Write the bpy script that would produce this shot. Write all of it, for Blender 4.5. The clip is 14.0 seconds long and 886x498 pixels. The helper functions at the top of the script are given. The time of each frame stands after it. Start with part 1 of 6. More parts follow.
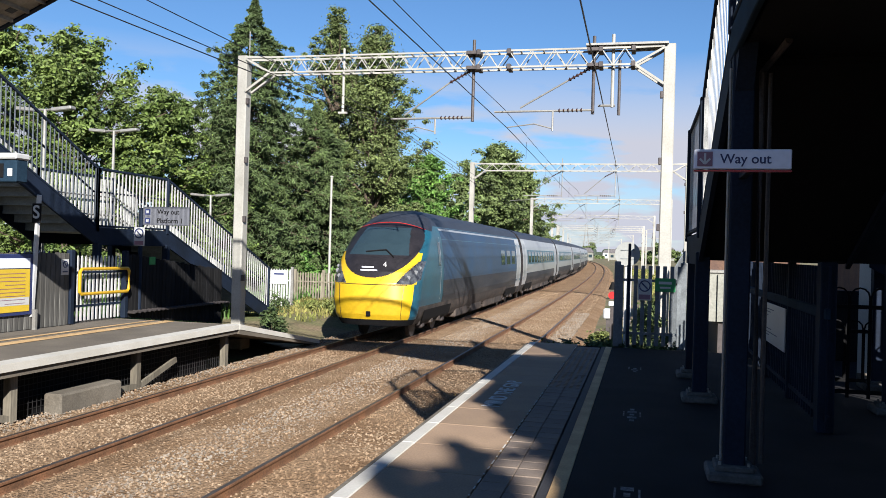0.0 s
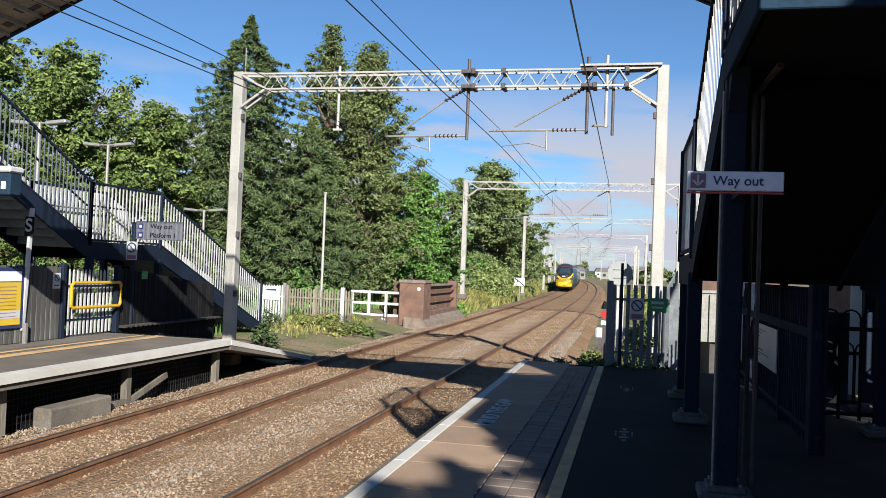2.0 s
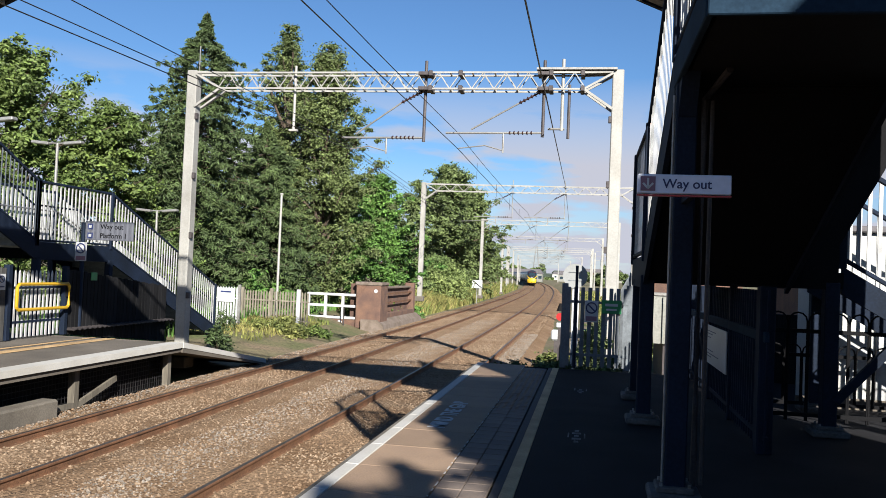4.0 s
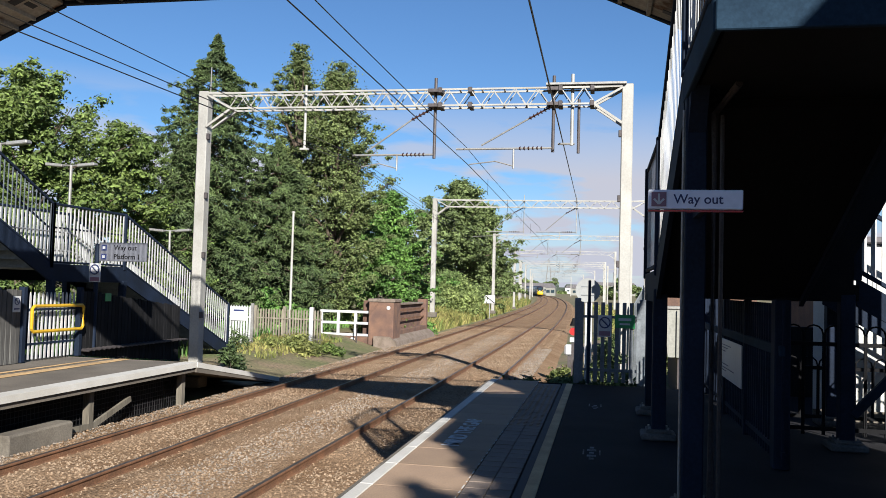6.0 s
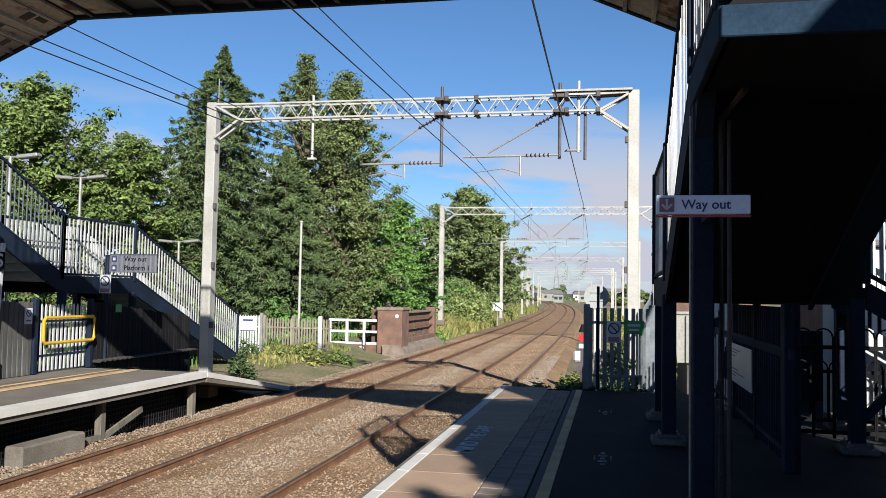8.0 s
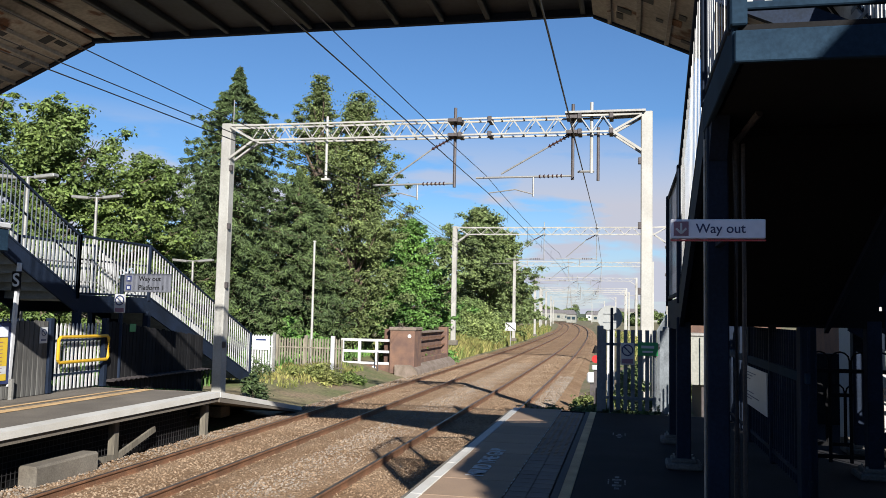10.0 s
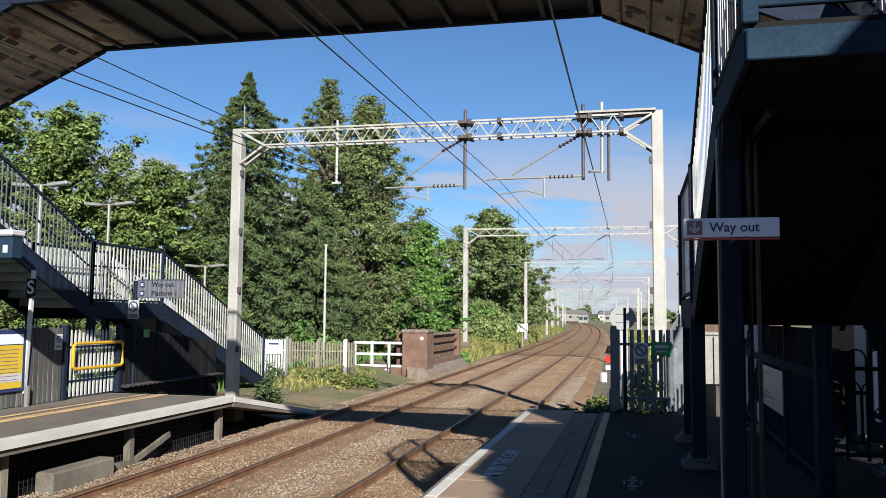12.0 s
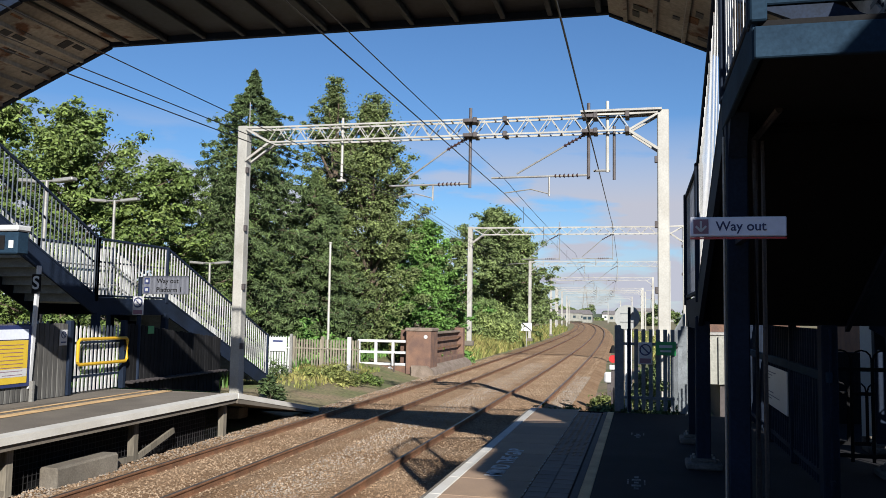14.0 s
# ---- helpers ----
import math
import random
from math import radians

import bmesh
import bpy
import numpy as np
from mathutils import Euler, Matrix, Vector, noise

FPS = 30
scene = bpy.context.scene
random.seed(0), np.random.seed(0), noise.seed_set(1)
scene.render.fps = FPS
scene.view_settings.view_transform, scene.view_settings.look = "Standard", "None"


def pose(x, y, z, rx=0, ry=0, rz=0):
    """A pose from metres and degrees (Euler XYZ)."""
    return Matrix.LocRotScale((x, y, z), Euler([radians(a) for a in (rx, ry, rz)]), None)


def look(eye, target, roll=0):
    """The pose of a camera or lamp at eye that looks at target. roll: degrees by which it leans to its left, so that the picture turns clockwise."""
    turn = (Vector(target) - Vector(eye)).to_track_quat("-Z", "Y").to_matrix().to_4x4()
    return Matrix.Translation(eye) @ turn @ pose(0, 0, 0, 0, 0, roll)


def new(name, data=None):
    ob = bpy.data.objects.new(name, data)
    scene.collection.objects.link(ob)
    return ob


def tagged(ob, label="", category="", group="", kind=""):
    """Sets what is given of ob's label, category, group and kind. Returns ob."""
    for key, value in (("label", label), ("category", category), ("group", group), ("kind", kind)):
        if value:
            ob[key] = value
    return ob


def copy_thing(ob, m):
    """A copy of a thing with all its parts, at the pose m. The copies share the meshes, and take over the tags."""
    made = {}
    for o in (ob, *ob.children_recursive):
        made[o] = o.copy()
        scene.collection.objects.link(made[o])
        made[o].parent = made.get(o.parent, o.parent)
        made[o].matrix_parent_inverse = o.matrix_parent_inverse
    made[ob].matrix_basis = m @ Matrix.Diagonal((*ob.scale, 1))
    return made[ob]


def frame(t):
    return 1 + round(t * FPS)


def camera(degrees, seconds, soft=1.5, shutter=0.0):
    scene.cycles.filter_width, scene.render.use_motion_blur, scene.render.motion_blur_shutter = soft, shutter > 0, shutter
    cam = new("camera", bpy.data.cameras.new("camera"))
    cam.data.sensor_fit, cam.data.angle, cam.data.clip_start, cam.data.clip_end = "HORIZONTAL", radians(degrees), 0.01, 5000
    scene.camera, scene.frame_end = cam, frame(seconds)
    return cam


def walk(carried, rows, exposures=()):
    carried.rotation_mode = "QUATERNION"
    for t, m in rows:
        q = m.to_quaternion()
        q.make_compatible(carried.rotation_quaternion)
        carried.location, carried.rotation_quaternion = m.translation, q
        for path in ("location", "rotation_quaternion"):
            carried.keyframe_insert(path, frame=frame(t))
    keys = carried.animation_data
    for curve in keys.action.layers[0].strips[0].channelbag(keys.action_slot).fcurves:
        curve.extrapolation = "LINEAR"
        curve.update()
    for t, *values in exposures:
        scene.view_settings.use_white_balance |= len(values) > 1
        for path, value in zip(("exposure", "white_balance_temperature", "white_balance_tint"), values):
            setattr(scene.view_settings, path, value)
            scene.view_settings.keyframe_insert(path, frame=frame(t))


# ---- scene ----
cam = camera(55.8, 14.0, soft=0.6)
PATH = [
    (0, (0.171, -0.281, 1.777), (-0.292, 1.665, 1.779), 1.6),
    (0.5, (0.172, -0.267, 1.781), (-0.28, 1.681, 1.797), 1.9),
    (1, (0.169, -0.276, 1.778), (-0.28, 1.673, 1.796), 2.1),
    (1.5, (0.166, -0.283, 1.787), (-0.286, 1.665, 1.81), 1.8),
    (2, (0.163, -0.306, 1.782), (-0.284, 1.643, 1.826), 2.2),
    (2.5, (0.176, -0.298, 1.777), (-0.237, 1.659, 1.811), 2.2),
    (3, (0.197, -0.275, 1.776), (-0.179, 1.689, 1.812), 2.4),
    (3.2, (0.199, -0.265, 1.772), (-0.147, 1.704, 1.81), 2.4),
    (5.5, (0.21, -0.257, 1.802), (-0.163, 1.706, 1.886), 1.9),
    (6, (0.209, -0.257, 1.803), (-0.17, 1.704, 1.892), 1.6),
    (6.5, (0.204, -0.289, 1.805), (-0.181, 1.671, 1.906), 1.6),
    (7, (0.203, -0.285, 1.805), (-0.178, 1.676, 1.892), 1.1),
    (7.2, (0.197, -0.317, 1.797), (-0.188, 1.642, 1.897), 1.1),
    (9.3, (0.206, -0.303, 1.819), (-0.201, 1.651, 1.933), 1.1),
    (9.5, (0.199, -0.297, 1.824), (-0.209, 1.655, 1.955), 1.6),
    (10, (0.193, -0.33, 1.826), (-0.233, 1.618, 1.979), 1.2),
    (10.5, (0.201, -0.327, 1.831), (-0.24, 1.617, 1.987), 0.9),
    (11, (0.199, -0.329, 1.828), (-0.254, 1.612, 1.985), 0.6),
    (11.5, (0.196, -0.315, 1.829), (-0.258, 1.626, 1.979), 0.5),
    (12, (0.18, -0.333, 1.83), (-0.271, 1.608, 1.987), 0.5),
    (12.5, (0.18, -0.343, 1.831), (-0.272, 1.597, 2.003), 0.8),
    (13, (0.179, -0.336, 1.829), (-0.287, 1.601, 1.994), 0.7),
    (13.5, (0.173, -0.335, 1.824), (-0.292, 1.602, 1.984), 0.9),
    (14, (0.17, -0.327, 1.819), (-0.291, 1.612, 1.973), 0.9),
]
walk(cam, [(t, look(eye, target, roll)) for t, eye, target, roll in PATH],
     [(0, 1.45, 6200, 10), (1, 1.38, 6200, 10), (3, 1.37, 6200, 10), (7, 1.35, 6150, 10), (10, 1.34, 6150, 10), (12, 1.31, 6150, 10), (14, 1.25, 6150, 10)])

# ------------------------------------------------------------ light
SUN_ELEV, SUN_TURN = 26.3, 26.7        # degrees above the horizon; shadows lean this far to the left of +y
world = bpy.data.worlds.new("sky")
scene.world = world
world.use_nodes = True
wn, wl = world.node_tree.nodes, world.node_tree.links
wn.clear()
w_out = wn.new("ShaderNodeOutputWorld")
w_bg = wn.new("ShaderNodeBackground")
w_sky = wn.new("ShaderNodeTexSky")
w_sky.sky_type, w_sky.sun_disc = "NISHITA", False
w_sky.sun_elevation = radians(SUN_ELEV)
w_sky.sun_rotation = radians(180 - SUN_TURN)
w_sky.air_density, w_sky.dust_density, w_sky.ozone_density = 1.0, 0.0, 3.0
w_tc = wn.new("ShaderNodeTexCoord")
w_map = wn.new("ShaderNodeMapping")
w_map.inputs["Scale"].default_value = (1.0, 1.0, 4.2)
w_noise = wn.new("ShaderNodeTexNoise")
w_noise.inputs["Scale"].default_value, w_noise.inputs["Detail"].default_value = 4.6, 8
w_ramp = wn.new("ShaderNodeValToRGB")
w_ramp.color_ramp.elements[0].position, w_ramp.color_ramp.elements[1].position = 0.47, 0.56
w_sep = wn.new("ShaderNodeSeparateXYZ")
w_low = wn.new("ShaderNodeMapRange")
for key, value in (("From Min", 0.23), ("From Max", 0.13), ("To Min", 0.0), ("To Max", 1.0)):
    w_low.inputs[key].default_value = value
w_mul = wn.new("ShaderNodeMath")
w_mul.operation = "MULTIPLY"
w_mix = wn.new("ShaderNodeMix")
w_mix.data_type = "RGBA"
w_mix.inputs["B"].default_value = (4.35, 4.35, 4.85, 1)
wl.new(w_tc.outputs["Generated"], w_map.inputs["Vector"])
wl.new(w_map.outputs["Vector"], w_noise.inputs["Vector"])
wl.new(w_noise.outputs["Fac"], w_ramp.inputs["Fac"])
wl.new(w_tc.outputs["Generated"], w_sep.inputs["Vector"])
wl.new(w_sep.outputs["Z"], w_low.inputs["Value"])
wl.new(w_ramp.outputs["Color"], w_mul.inputs[0])
wl.new(w_low.outputs["Result"], w_mul.inputs[1])
w_haze = wn.new("ShaderNodeMapRange")
for key, value in (("From Min", 0.13), ("From Max", -0.02), ("To Min", 0.0), ("To Max", 0.9)):
    w_haze.inputs[key].default_value = value
w_max = wn.new("ShaderNodeMath")
w_max.operation = "MAXIMUM"
wl.new(w_sep.outputs["Z"], w_haze.inputs["Value"])
wl.new(w_mul.outputs["Value"], w_max.inputs[0])
wl.new(w_haze.outputs["Result"], w_max.inputs[1])
wl.new(w_max.outputs["Value"], w_mix.inputs["Factor"])
w_tint = wn.new("ShaderNodeMix")
w_tint.data_type, w_tint.blend_type = "RGBA", "MULTIPLY"
w_tint.inputs["Factor"].default_value = 1
w_tint.inputs["B"].default_value = (0.525, 0.672, 0.82, 1)
wl.new(w_sky.outputs["Color"], w_tint.inputs["A"])
wl.new(w_tint.outputs["Result"], w_mix.inputs["A"])
wl.new(w_mix.outputs["Result"], w_bg.inputs["Color"])
wl.new(w_bg.outputs["Background"], w_out.inputs["Surface"])
w_bg.inputs["Strength"].default_value = 0.0535
sun = new("sun", bpy.data.lights.new("sun", "SUN"))
sun.data.energy, sun.data.angle, sun.data.color = 5.0, radians(0.55), (1.0, 0.93, 0.82)
sun_dir = Vector((-math.sin(radians(SUN_TURN)) * math.cos(radians(SUN_ELEV)),
                  math.cos(radians(SUN_TURN)) * math.cos(radians(SUN_ELEV)), -math.sin(radians(SUN_ELEV))))
sun.matrix_world = Matrix.Translation((0, -20, 40)) @ sun_dir.to_track_quat("-Z", "Y").to_matrix().to_4x4()


# ------------------------------------------------------------ materials
def material(name, base, rough=0.7, metal=0.0, var=0.25, scale=4.0, fine=40.0, bump=0.2, dist=0.01, second=None, stretch=None,
             island=0.0, piece=0.0, stain=0.0, trans=0.0, sharp=(0.35, 0.65), spec=0.4):
    """Two scales of colour change and a fine relief. second: the colour that the large scale mixes in."""
    m = bpy.data.materials.new(name)
    m.use_nodes = True
    n, l = m.node_tree.nodes, m.node_tree.links
    b = n["Principled BSDF"]
    b.inputs["Roughness"].default_value, b.inputs["Metallic"].default_value = rough, metal
    tc = n.new("ShaderNodeTexCoord")
    mp = n.new("ShaderNodeMapping")
    if stretch:
        mp.inputs["Scale"].default_value = stretch
    l.new(tc.outputs["Object"], mp.inputs["Vector"])
    big, small = n.new("ShaderNodeTexNoise"), n.new("ShaderNodeTexNoise")
    big.inputs["Scale"].default_value, big.inputs["Detail"].default_value = scale, 5
    small.inputs["Scale"].default_value, small.inputs["Detail"].default_value = fine, 3
    for x in (big, small):
        l.new(mp.outputs["Vector"], x.inputs["Vector"])
    r = n.new("ShaderNodeValToRGB")
    r.color_ramp.elements[0].position, r.color_ramp.elements[1].position = sharp
    sec = second or tuple(c * (1 - var) for c in base)
    r.color_ramp.elements[0].color, r.color_ramp.elements[1].color = (*sec, 1), (*base, 1)
    l.new(big.outputs["Fac"], r.inputs["Fac"])
    mx = n.new("ShaderNodeMix")
    mx.data_type, mx.blend_type = "RGBA", "MULTIPLY"
    mr = n.new("ShaderNodeMapRange")
    mr.inputs["From Min"].default_value, mr.inputs["From Max"].default_value = 0.3, 0.7
    mr.inputs["To Min"].default_value, mr.inputs["To Max"].default_value = 1 - var, 1 + var * 0.6
    l.new(small.outputs["Fac"], mr.inputs["Value"])
    mx.inputs["Factor"].default_value = 1
    l.new(r.outputs["Color"], mx.inputs["A"])
    l.new(mr.outputs["Result"], mx.inputs["B"])
    col = mx.outputs["Result"]
    if island or piece:
        src = n.new("ShaderNodeNewGeometry").outputs["Random Per Island"] if island else n.new("ShaderNodeObjectInfo").outputs["Random"]
        hs = n.new("ShaderNodeMapRange")
        amount = island or piece
        hs.inputs["To Min"].default_value, hs.inputs["To Max"].default_value = 1 - amount, 1 + amount
        l.new(src, hs.inputs["Value"])
        m2 = n.new("ShaderNodeMix")
        m2.data_type, m2.blend_type = "RGBA", "MULTIPLY"
        m2.inputs["Factor"].default_value = 1
        l.new(col, m2.inputs["A"])
        l.new(hs.outputs["Result"], m2.inputs["B"])
        col = m2.outputs["Result"]
    if stain:
        st = n.new("ShaderNodeTexNoise")
        st.inputs["Scale"].default_value, st.inputs["Detail"].default_value = scale * 0.35, 8
        l.new(tc.outputs["Object"], st.inputs["Vector"])
        sr = n.new("ShaderNodeMapRange")
        sr.inputs["From Min"].default_value, sr.inputs["From Max"].default_value = 0.45, 0.62
        sr.inputs["To Min"].default_value, sr.inputs["To Max"].default_value = 1.0, 1 - stain
        l.new(st.outputs["Fac"], sr.inputs["Value"])
        m3 = n.new("ShaderNodeMix")
        m3.data_type, m3.blend_type = "RGBA", "MULTIPLY"
        m3.inputs["Factor"].default_value = 1
        l.new(col, m3.inputs["A"])
        l.new(sr.outputs["Result"], m3.inputs["B"])
        col = m3.outputs["Result"]
    l.new(col, b.inputs["Base Color"])
    b.inputs["Specular IOR Level"].default_value = spec
    if bump:
        bp = n.new("ShaderNodeBump")
        bp.inputs["Strength"].default_value, bp.inputs["Distance"].default_value = bump, dist
        l.new(small.outputs["Fac"], bp.inputs["Height"])
        l.new(bp.outputs["Normal"], b.inputs["Normal"])
    if trans:
        t = n.new("ShaderNodeBsdfTranslucent")
        mixs = n.new("ShaderNodeMixShader")
        mixs.inputs["Fac"].default_value = trans
        l.new(col, t.inputs["Color"])
        l.new(b.outputs["BSDF"], mixs.inputs[1])
        l.new(t.outputs["BSDF"], mixs.inputs[2])
        l.new(mixs.outputs["Shader"], n["Material Output"].inputs["Surface"])
    return m


M = {}
M["ballast"] = material("ballast", (0.253, 0.172, 0.107), 0.95, var=0.5, scale=0.8, fine=26, bump=1.0, dist=0.05, second=(0.187, 0.116, 0.066), spec=0.1)
M["stone"] = material("ballast_stone", (0.226, 0.168, 0.116), 0.95, var=0.3, scale=0.6, fine=30, bump=0.3, second=(0.168, 0.113, 0.071), island=0.32, spec=0.1)
M["stone_grey"] = material("grey_ballast_stone", (0.201, 0.176, 0.149), 0.95, var=0.3, scale=0.9, fine=30, bump=0.3, second=(0.148, 0.116, 0.089), island=0.32, spec=0.1)
M["leaf_weed"] = material("yellow_green_weeds", (0.261, 0.261, 0.083), 0.65, var=0.3, scale=0.9, fine=4, bump=0, second=(0.109, 0.148, 0.039), island=0.5, trans=0.3)
M["leaf_willow"] = material("pale_willow_foliage", (0.251, 0.304, 0.104), 0.65, var=0.3, scale=0.35, fine=3, bump=0, second=(0.131, 0.191, 0.060), island=0.45, trans=0.3)
M["disc_white"] = material("weathered_white_disc", (0.246, 0.254, 0.250), 0.7, var=0.08, scale=3, fine=20, bump=0.02, stain=0.12, spec=0.2)
M["earth"] = material("earth", (0.171, 0.125, 0.079), 0.95, var=0.4, scale=0.5, fine=9, bump=0.6, dist=0.05, second=(0.085, 0.098, 0.033))
M["grass"] = material("dry_grass", (0.295, 0.259, 0.086), 0.8, var=0.3, scale=0.4, fine=5, bump=0, second=(0.094, 0.137, 0.029), island=0.4, trans=0.3)
M["rust"] = material("rusty_steel", (0.197, 0.098, 0.052), 0.75, 0.25, var=0.4, scale=3, fine=50, bump=0.3, second=(0.112, 0.059, 0.033))
M["railtop"] = material("worn_rail_head", (0.144, 0.118, 0.098), 0.42, 0.75, var=0.3, scale=2, fine=30, bump=0.05)
M["sleeper"] = material("sleeper_concrete", (0.161, 0.121, 0.080), 0.95, var=0.3, scale=3, fine=40, bump=0.5, second=(0.107, 0.078, 0.052), piece=0.2)
M["paving"] = material("platform_slab", (0.282, 0.197, 0.131), 0.85, var=0.16, scale=1.2, fine=60, bump=0.3, dist=0.005, second=(0.223, 0.154, 0.105), piece=0.10, stain=0.12)
M["paving_red"] = material("platform_block", (0.163, 0.128, 0.103), 0.85, var=0.18, scale=2, fine=60, bump=0.25, dist=0.004, second=(0.128, 0.103, 0.088), piece=0.14)
M["white_edge"] = material("worn_white_paint", (0.449, 0.437, 0.408), 0.7, var=0.08, scale=1.6, fine=45, bump=0.15, dist=0.003, second=(0.389, 0.372, 0.336), stain=0.07)
M["line"] = material("worn_yellow_line_paint", (0.512, 0.348, 0.177), 0.8, var=0.18, scale=3, fine=60, bump=0.2, second=(0.407, 0.269, 0.131), stain=0.2)
M["joint"] = material("joint_sealant", (0.025, 0.025, 0.03), 0.8, var=0.2)
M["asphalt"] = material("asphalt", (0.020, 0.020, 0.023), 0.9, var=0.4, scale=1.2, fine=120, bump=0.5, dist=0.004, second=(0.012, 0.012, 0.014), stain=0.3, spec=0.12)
M["chalk"] = material("worn_white_marking", (0.50, 0.49, 0.48), 0.8, var=0.3, scale=9, fine=60, second=(0.36, 0.35, 0.34), sharp=(0.3, 0.5))
M["mastpaint"] = material("galvanised_mast", (0.320, 0.315, 0.291), 0.55, 0.15, var=0.10, scale=1.5, fine=25, bump=0.08, second=(0.267, 0.257, 0.232), stain=0.15)
M["steel"] = material("weathered_galvanised_steel", (0.262, 0.262, 0.252), 0.5, 0.4, var=0.2, scale=3, fine=30, bump=0.1, second=(0.199, 0.189, 0.173))
# Darker copy of the steel; the end gate's shade is put into the colour.
M["gate_steel"] = material("darker_gate_steel", (0.143, 0.160, 0.176), 0.6, 0.1, var=0.2, scale=3, fine=30, bump=0.1, second=(0.086, 0.097, 0.107))
M["dark_steel"] = material("dark_fittings", (0.07, 0.06, 0.06), 0.6, 0.3, var=0.3, scale=8, fine=60, bump=0.1)
M["insulator"] = material("brown_porcelain", (0.06, 0.03, 0.025), 0.25, var=0.2, bump=0)
M["wire"] = material("copper_wire", (0.05, 0.045, 0.04), 0.5, 0.6, var=0.2, bump=0)
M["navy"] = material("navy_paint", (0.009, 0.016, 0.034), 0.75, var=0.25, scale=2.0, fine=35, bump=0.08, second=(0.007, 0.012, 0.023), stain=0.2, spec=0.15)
# Lighter copy of the navy; sunlight on it is put into the colour.
M["blue_grey"] = material("lighter_navy_paint", (0.016, 0.033, 0.055), 0.75, var=0.2, scale=2.0, fine=35, bump=0.08, second=(0.011, 0.023, 0.040), stain=0.2, spec=0.04)
M["picket"] = material("galvanised_picket", (0.459, 0.466, 0.459), 0.6, 0.0, var=0.12, scale=3, fine=30, bump=0.1, second=(0.282, 0.282, 0.282), piece=0.08)
# Darker copy of the picket: the track side's shade is put into the colour.
M["shaded_picket"] = material("shaded_blue_grey_picket", (0.102, 0.114, 0.130), 0.6, 0.0, var=0.12, scale=3, fine=30, bump=0.1, second=(0.087, 0.107, 0.134))
M["soffit_dark"] = material("profiled_steel_soffit", (0.034, 0.042, 0.055), 0.6, 0.1, var=0.3, scale=1.2, fine=15, bump=0.1, second=(0.022, 0.026, 0.034), stain=0.3)
M["soffit_pale"] = material("peeling_painted_soffit", (0.36, 0.34, 0.30), 0.8, var=0.22, scale=1.9, fine=18, bump=0.4, dist=0.01, second=(0.13, 0.062, 0.034), sharp=(0.36, 0.42), stain=0.5)
M["brick"] = material("red_brick", (0.141, 0.080, 0.053), 0.9, var=0.25, scale=2.0, fine=45, bump=0.5, dist=0.006, second=(0.087, 0.052, 0.041), piece=0.22)
M["mortar"] = material("mortar", (0.197, 0.157, 0.131), 0.95, var=0.2, scale=3, fine=60, bump=0.5)
M["coping"] = material("stone_coping", (0.176, 0.140, 0.115), 0.9, var=0.25, scale=3, fine=40, bump=0.5, second=(0.115, 0.089, 0.067))
M["timber"] = material("weathered_grey_timber", (0.159, 0.142, 0.112), 0.9, var=0.3, scale=3.5, fine=30, bump=0.5, stretch=(1, 1, 0.12), second=(0.089, 0.077, 0.059), piece=0.18)
M["timber_dark"] = material("dark_stained_timber", (0.102, 0.100, 0.093), 0.9, var=0.4, scale=4.0, fine=30, bump=0.5, stretch=(1, 1, 0.10), second=(0.043, 0.041, 0.039), piece=0.3)
M["timber_fence"] = material("silvered_fence_timber", (0.244, 0.218, 0.165), 0.9, var=0.3, scale=3.5, fine=30, bump=0.5, stretch=(1, 1, 0.12), second=(0.143, 0.127, 0.096), piece=0.2)
M["concrete"] = material("weathered_concrete", (0.148, 0.131, 0.107), 0.9, var=0.25, scale=2, fine=35, bump=0.4, second=(0.100, 0.085, 0.067), stain=0.3)
# Timber colour taken near black: the shade on these boards is in the colour.
M["shade_timber"] = material("shade_black_timber", (0.013, 0.013, 0.014), 0.9, var=0.35, scale=4.0, fine=30, bump=0.5, stretch=(1, 1, 0.10), second=(0.007, 0.007, 0.008), piece=0.3, spec=0.15)
M["footing"] = material("dark_concrete_footing", (0.115, 0.110, 0.105), 0.95, var=0.3, scale=3, fine=35, bump=0.4, second=(0.070, 0.066, 0.062), stain=0.3)
M["mesh_dark"] = material("black_wire_mesh", (0.015, 0.015, 0.016), 0.7, 0.2, var=0.2, bump=0)
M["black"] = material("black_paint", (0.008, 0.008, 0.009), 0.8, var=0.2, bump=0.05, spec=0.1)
M["white"] = material("white_enamel", (0.424, 0.429, 0.435), 0.4, var=0.06, scale=3, fine=20, bump=0.03, stain=0.06)
M["sign_grey"] = material("pale_sign_enamel", (0.60, 0.63, 0.72), 0.6, var=0.06, scale=2, fine=20, bump=0.02)
M["sign_far"] = material("grey_sign_enamel", (0.112, 0.117, 0.138), 0.4, var=0.08, scale=2, fine=20, bump=0.02)
M["chalk_dim"] = material("faint_worn_marking", (0.20, 0.21, 0.22), 0.9, var=0.4, scale=12, fine=60, second=(0.06, 0.06, 0.065), sharp=(0.35, 0.6))
M["sign_ink"] = material("dark_blue_lettering", (0.02, 0.03, 0.10), 0.5, var=0.1, bump=0)
M["sign_mark"] = material("faded_purple_square", (0.197, 0.105, 0.144), 0.5, var=0.1, bump=0)
M["red"] = material("red_enamel", (0.361, 0.020, 0.020), 0.35, var=0.15, bump=0)
M["yellow"] = material("yellow_gloss_paint", (0.444, 0.267, 0.011), 0.35, var=0.1, scale=3, fine=25, bump=0.04, stain=0.08)
M["poster_yellow"] = material("yellow_poster", (0.499, 0.349, 0.031), 0.4, var=0.06, bump=0)
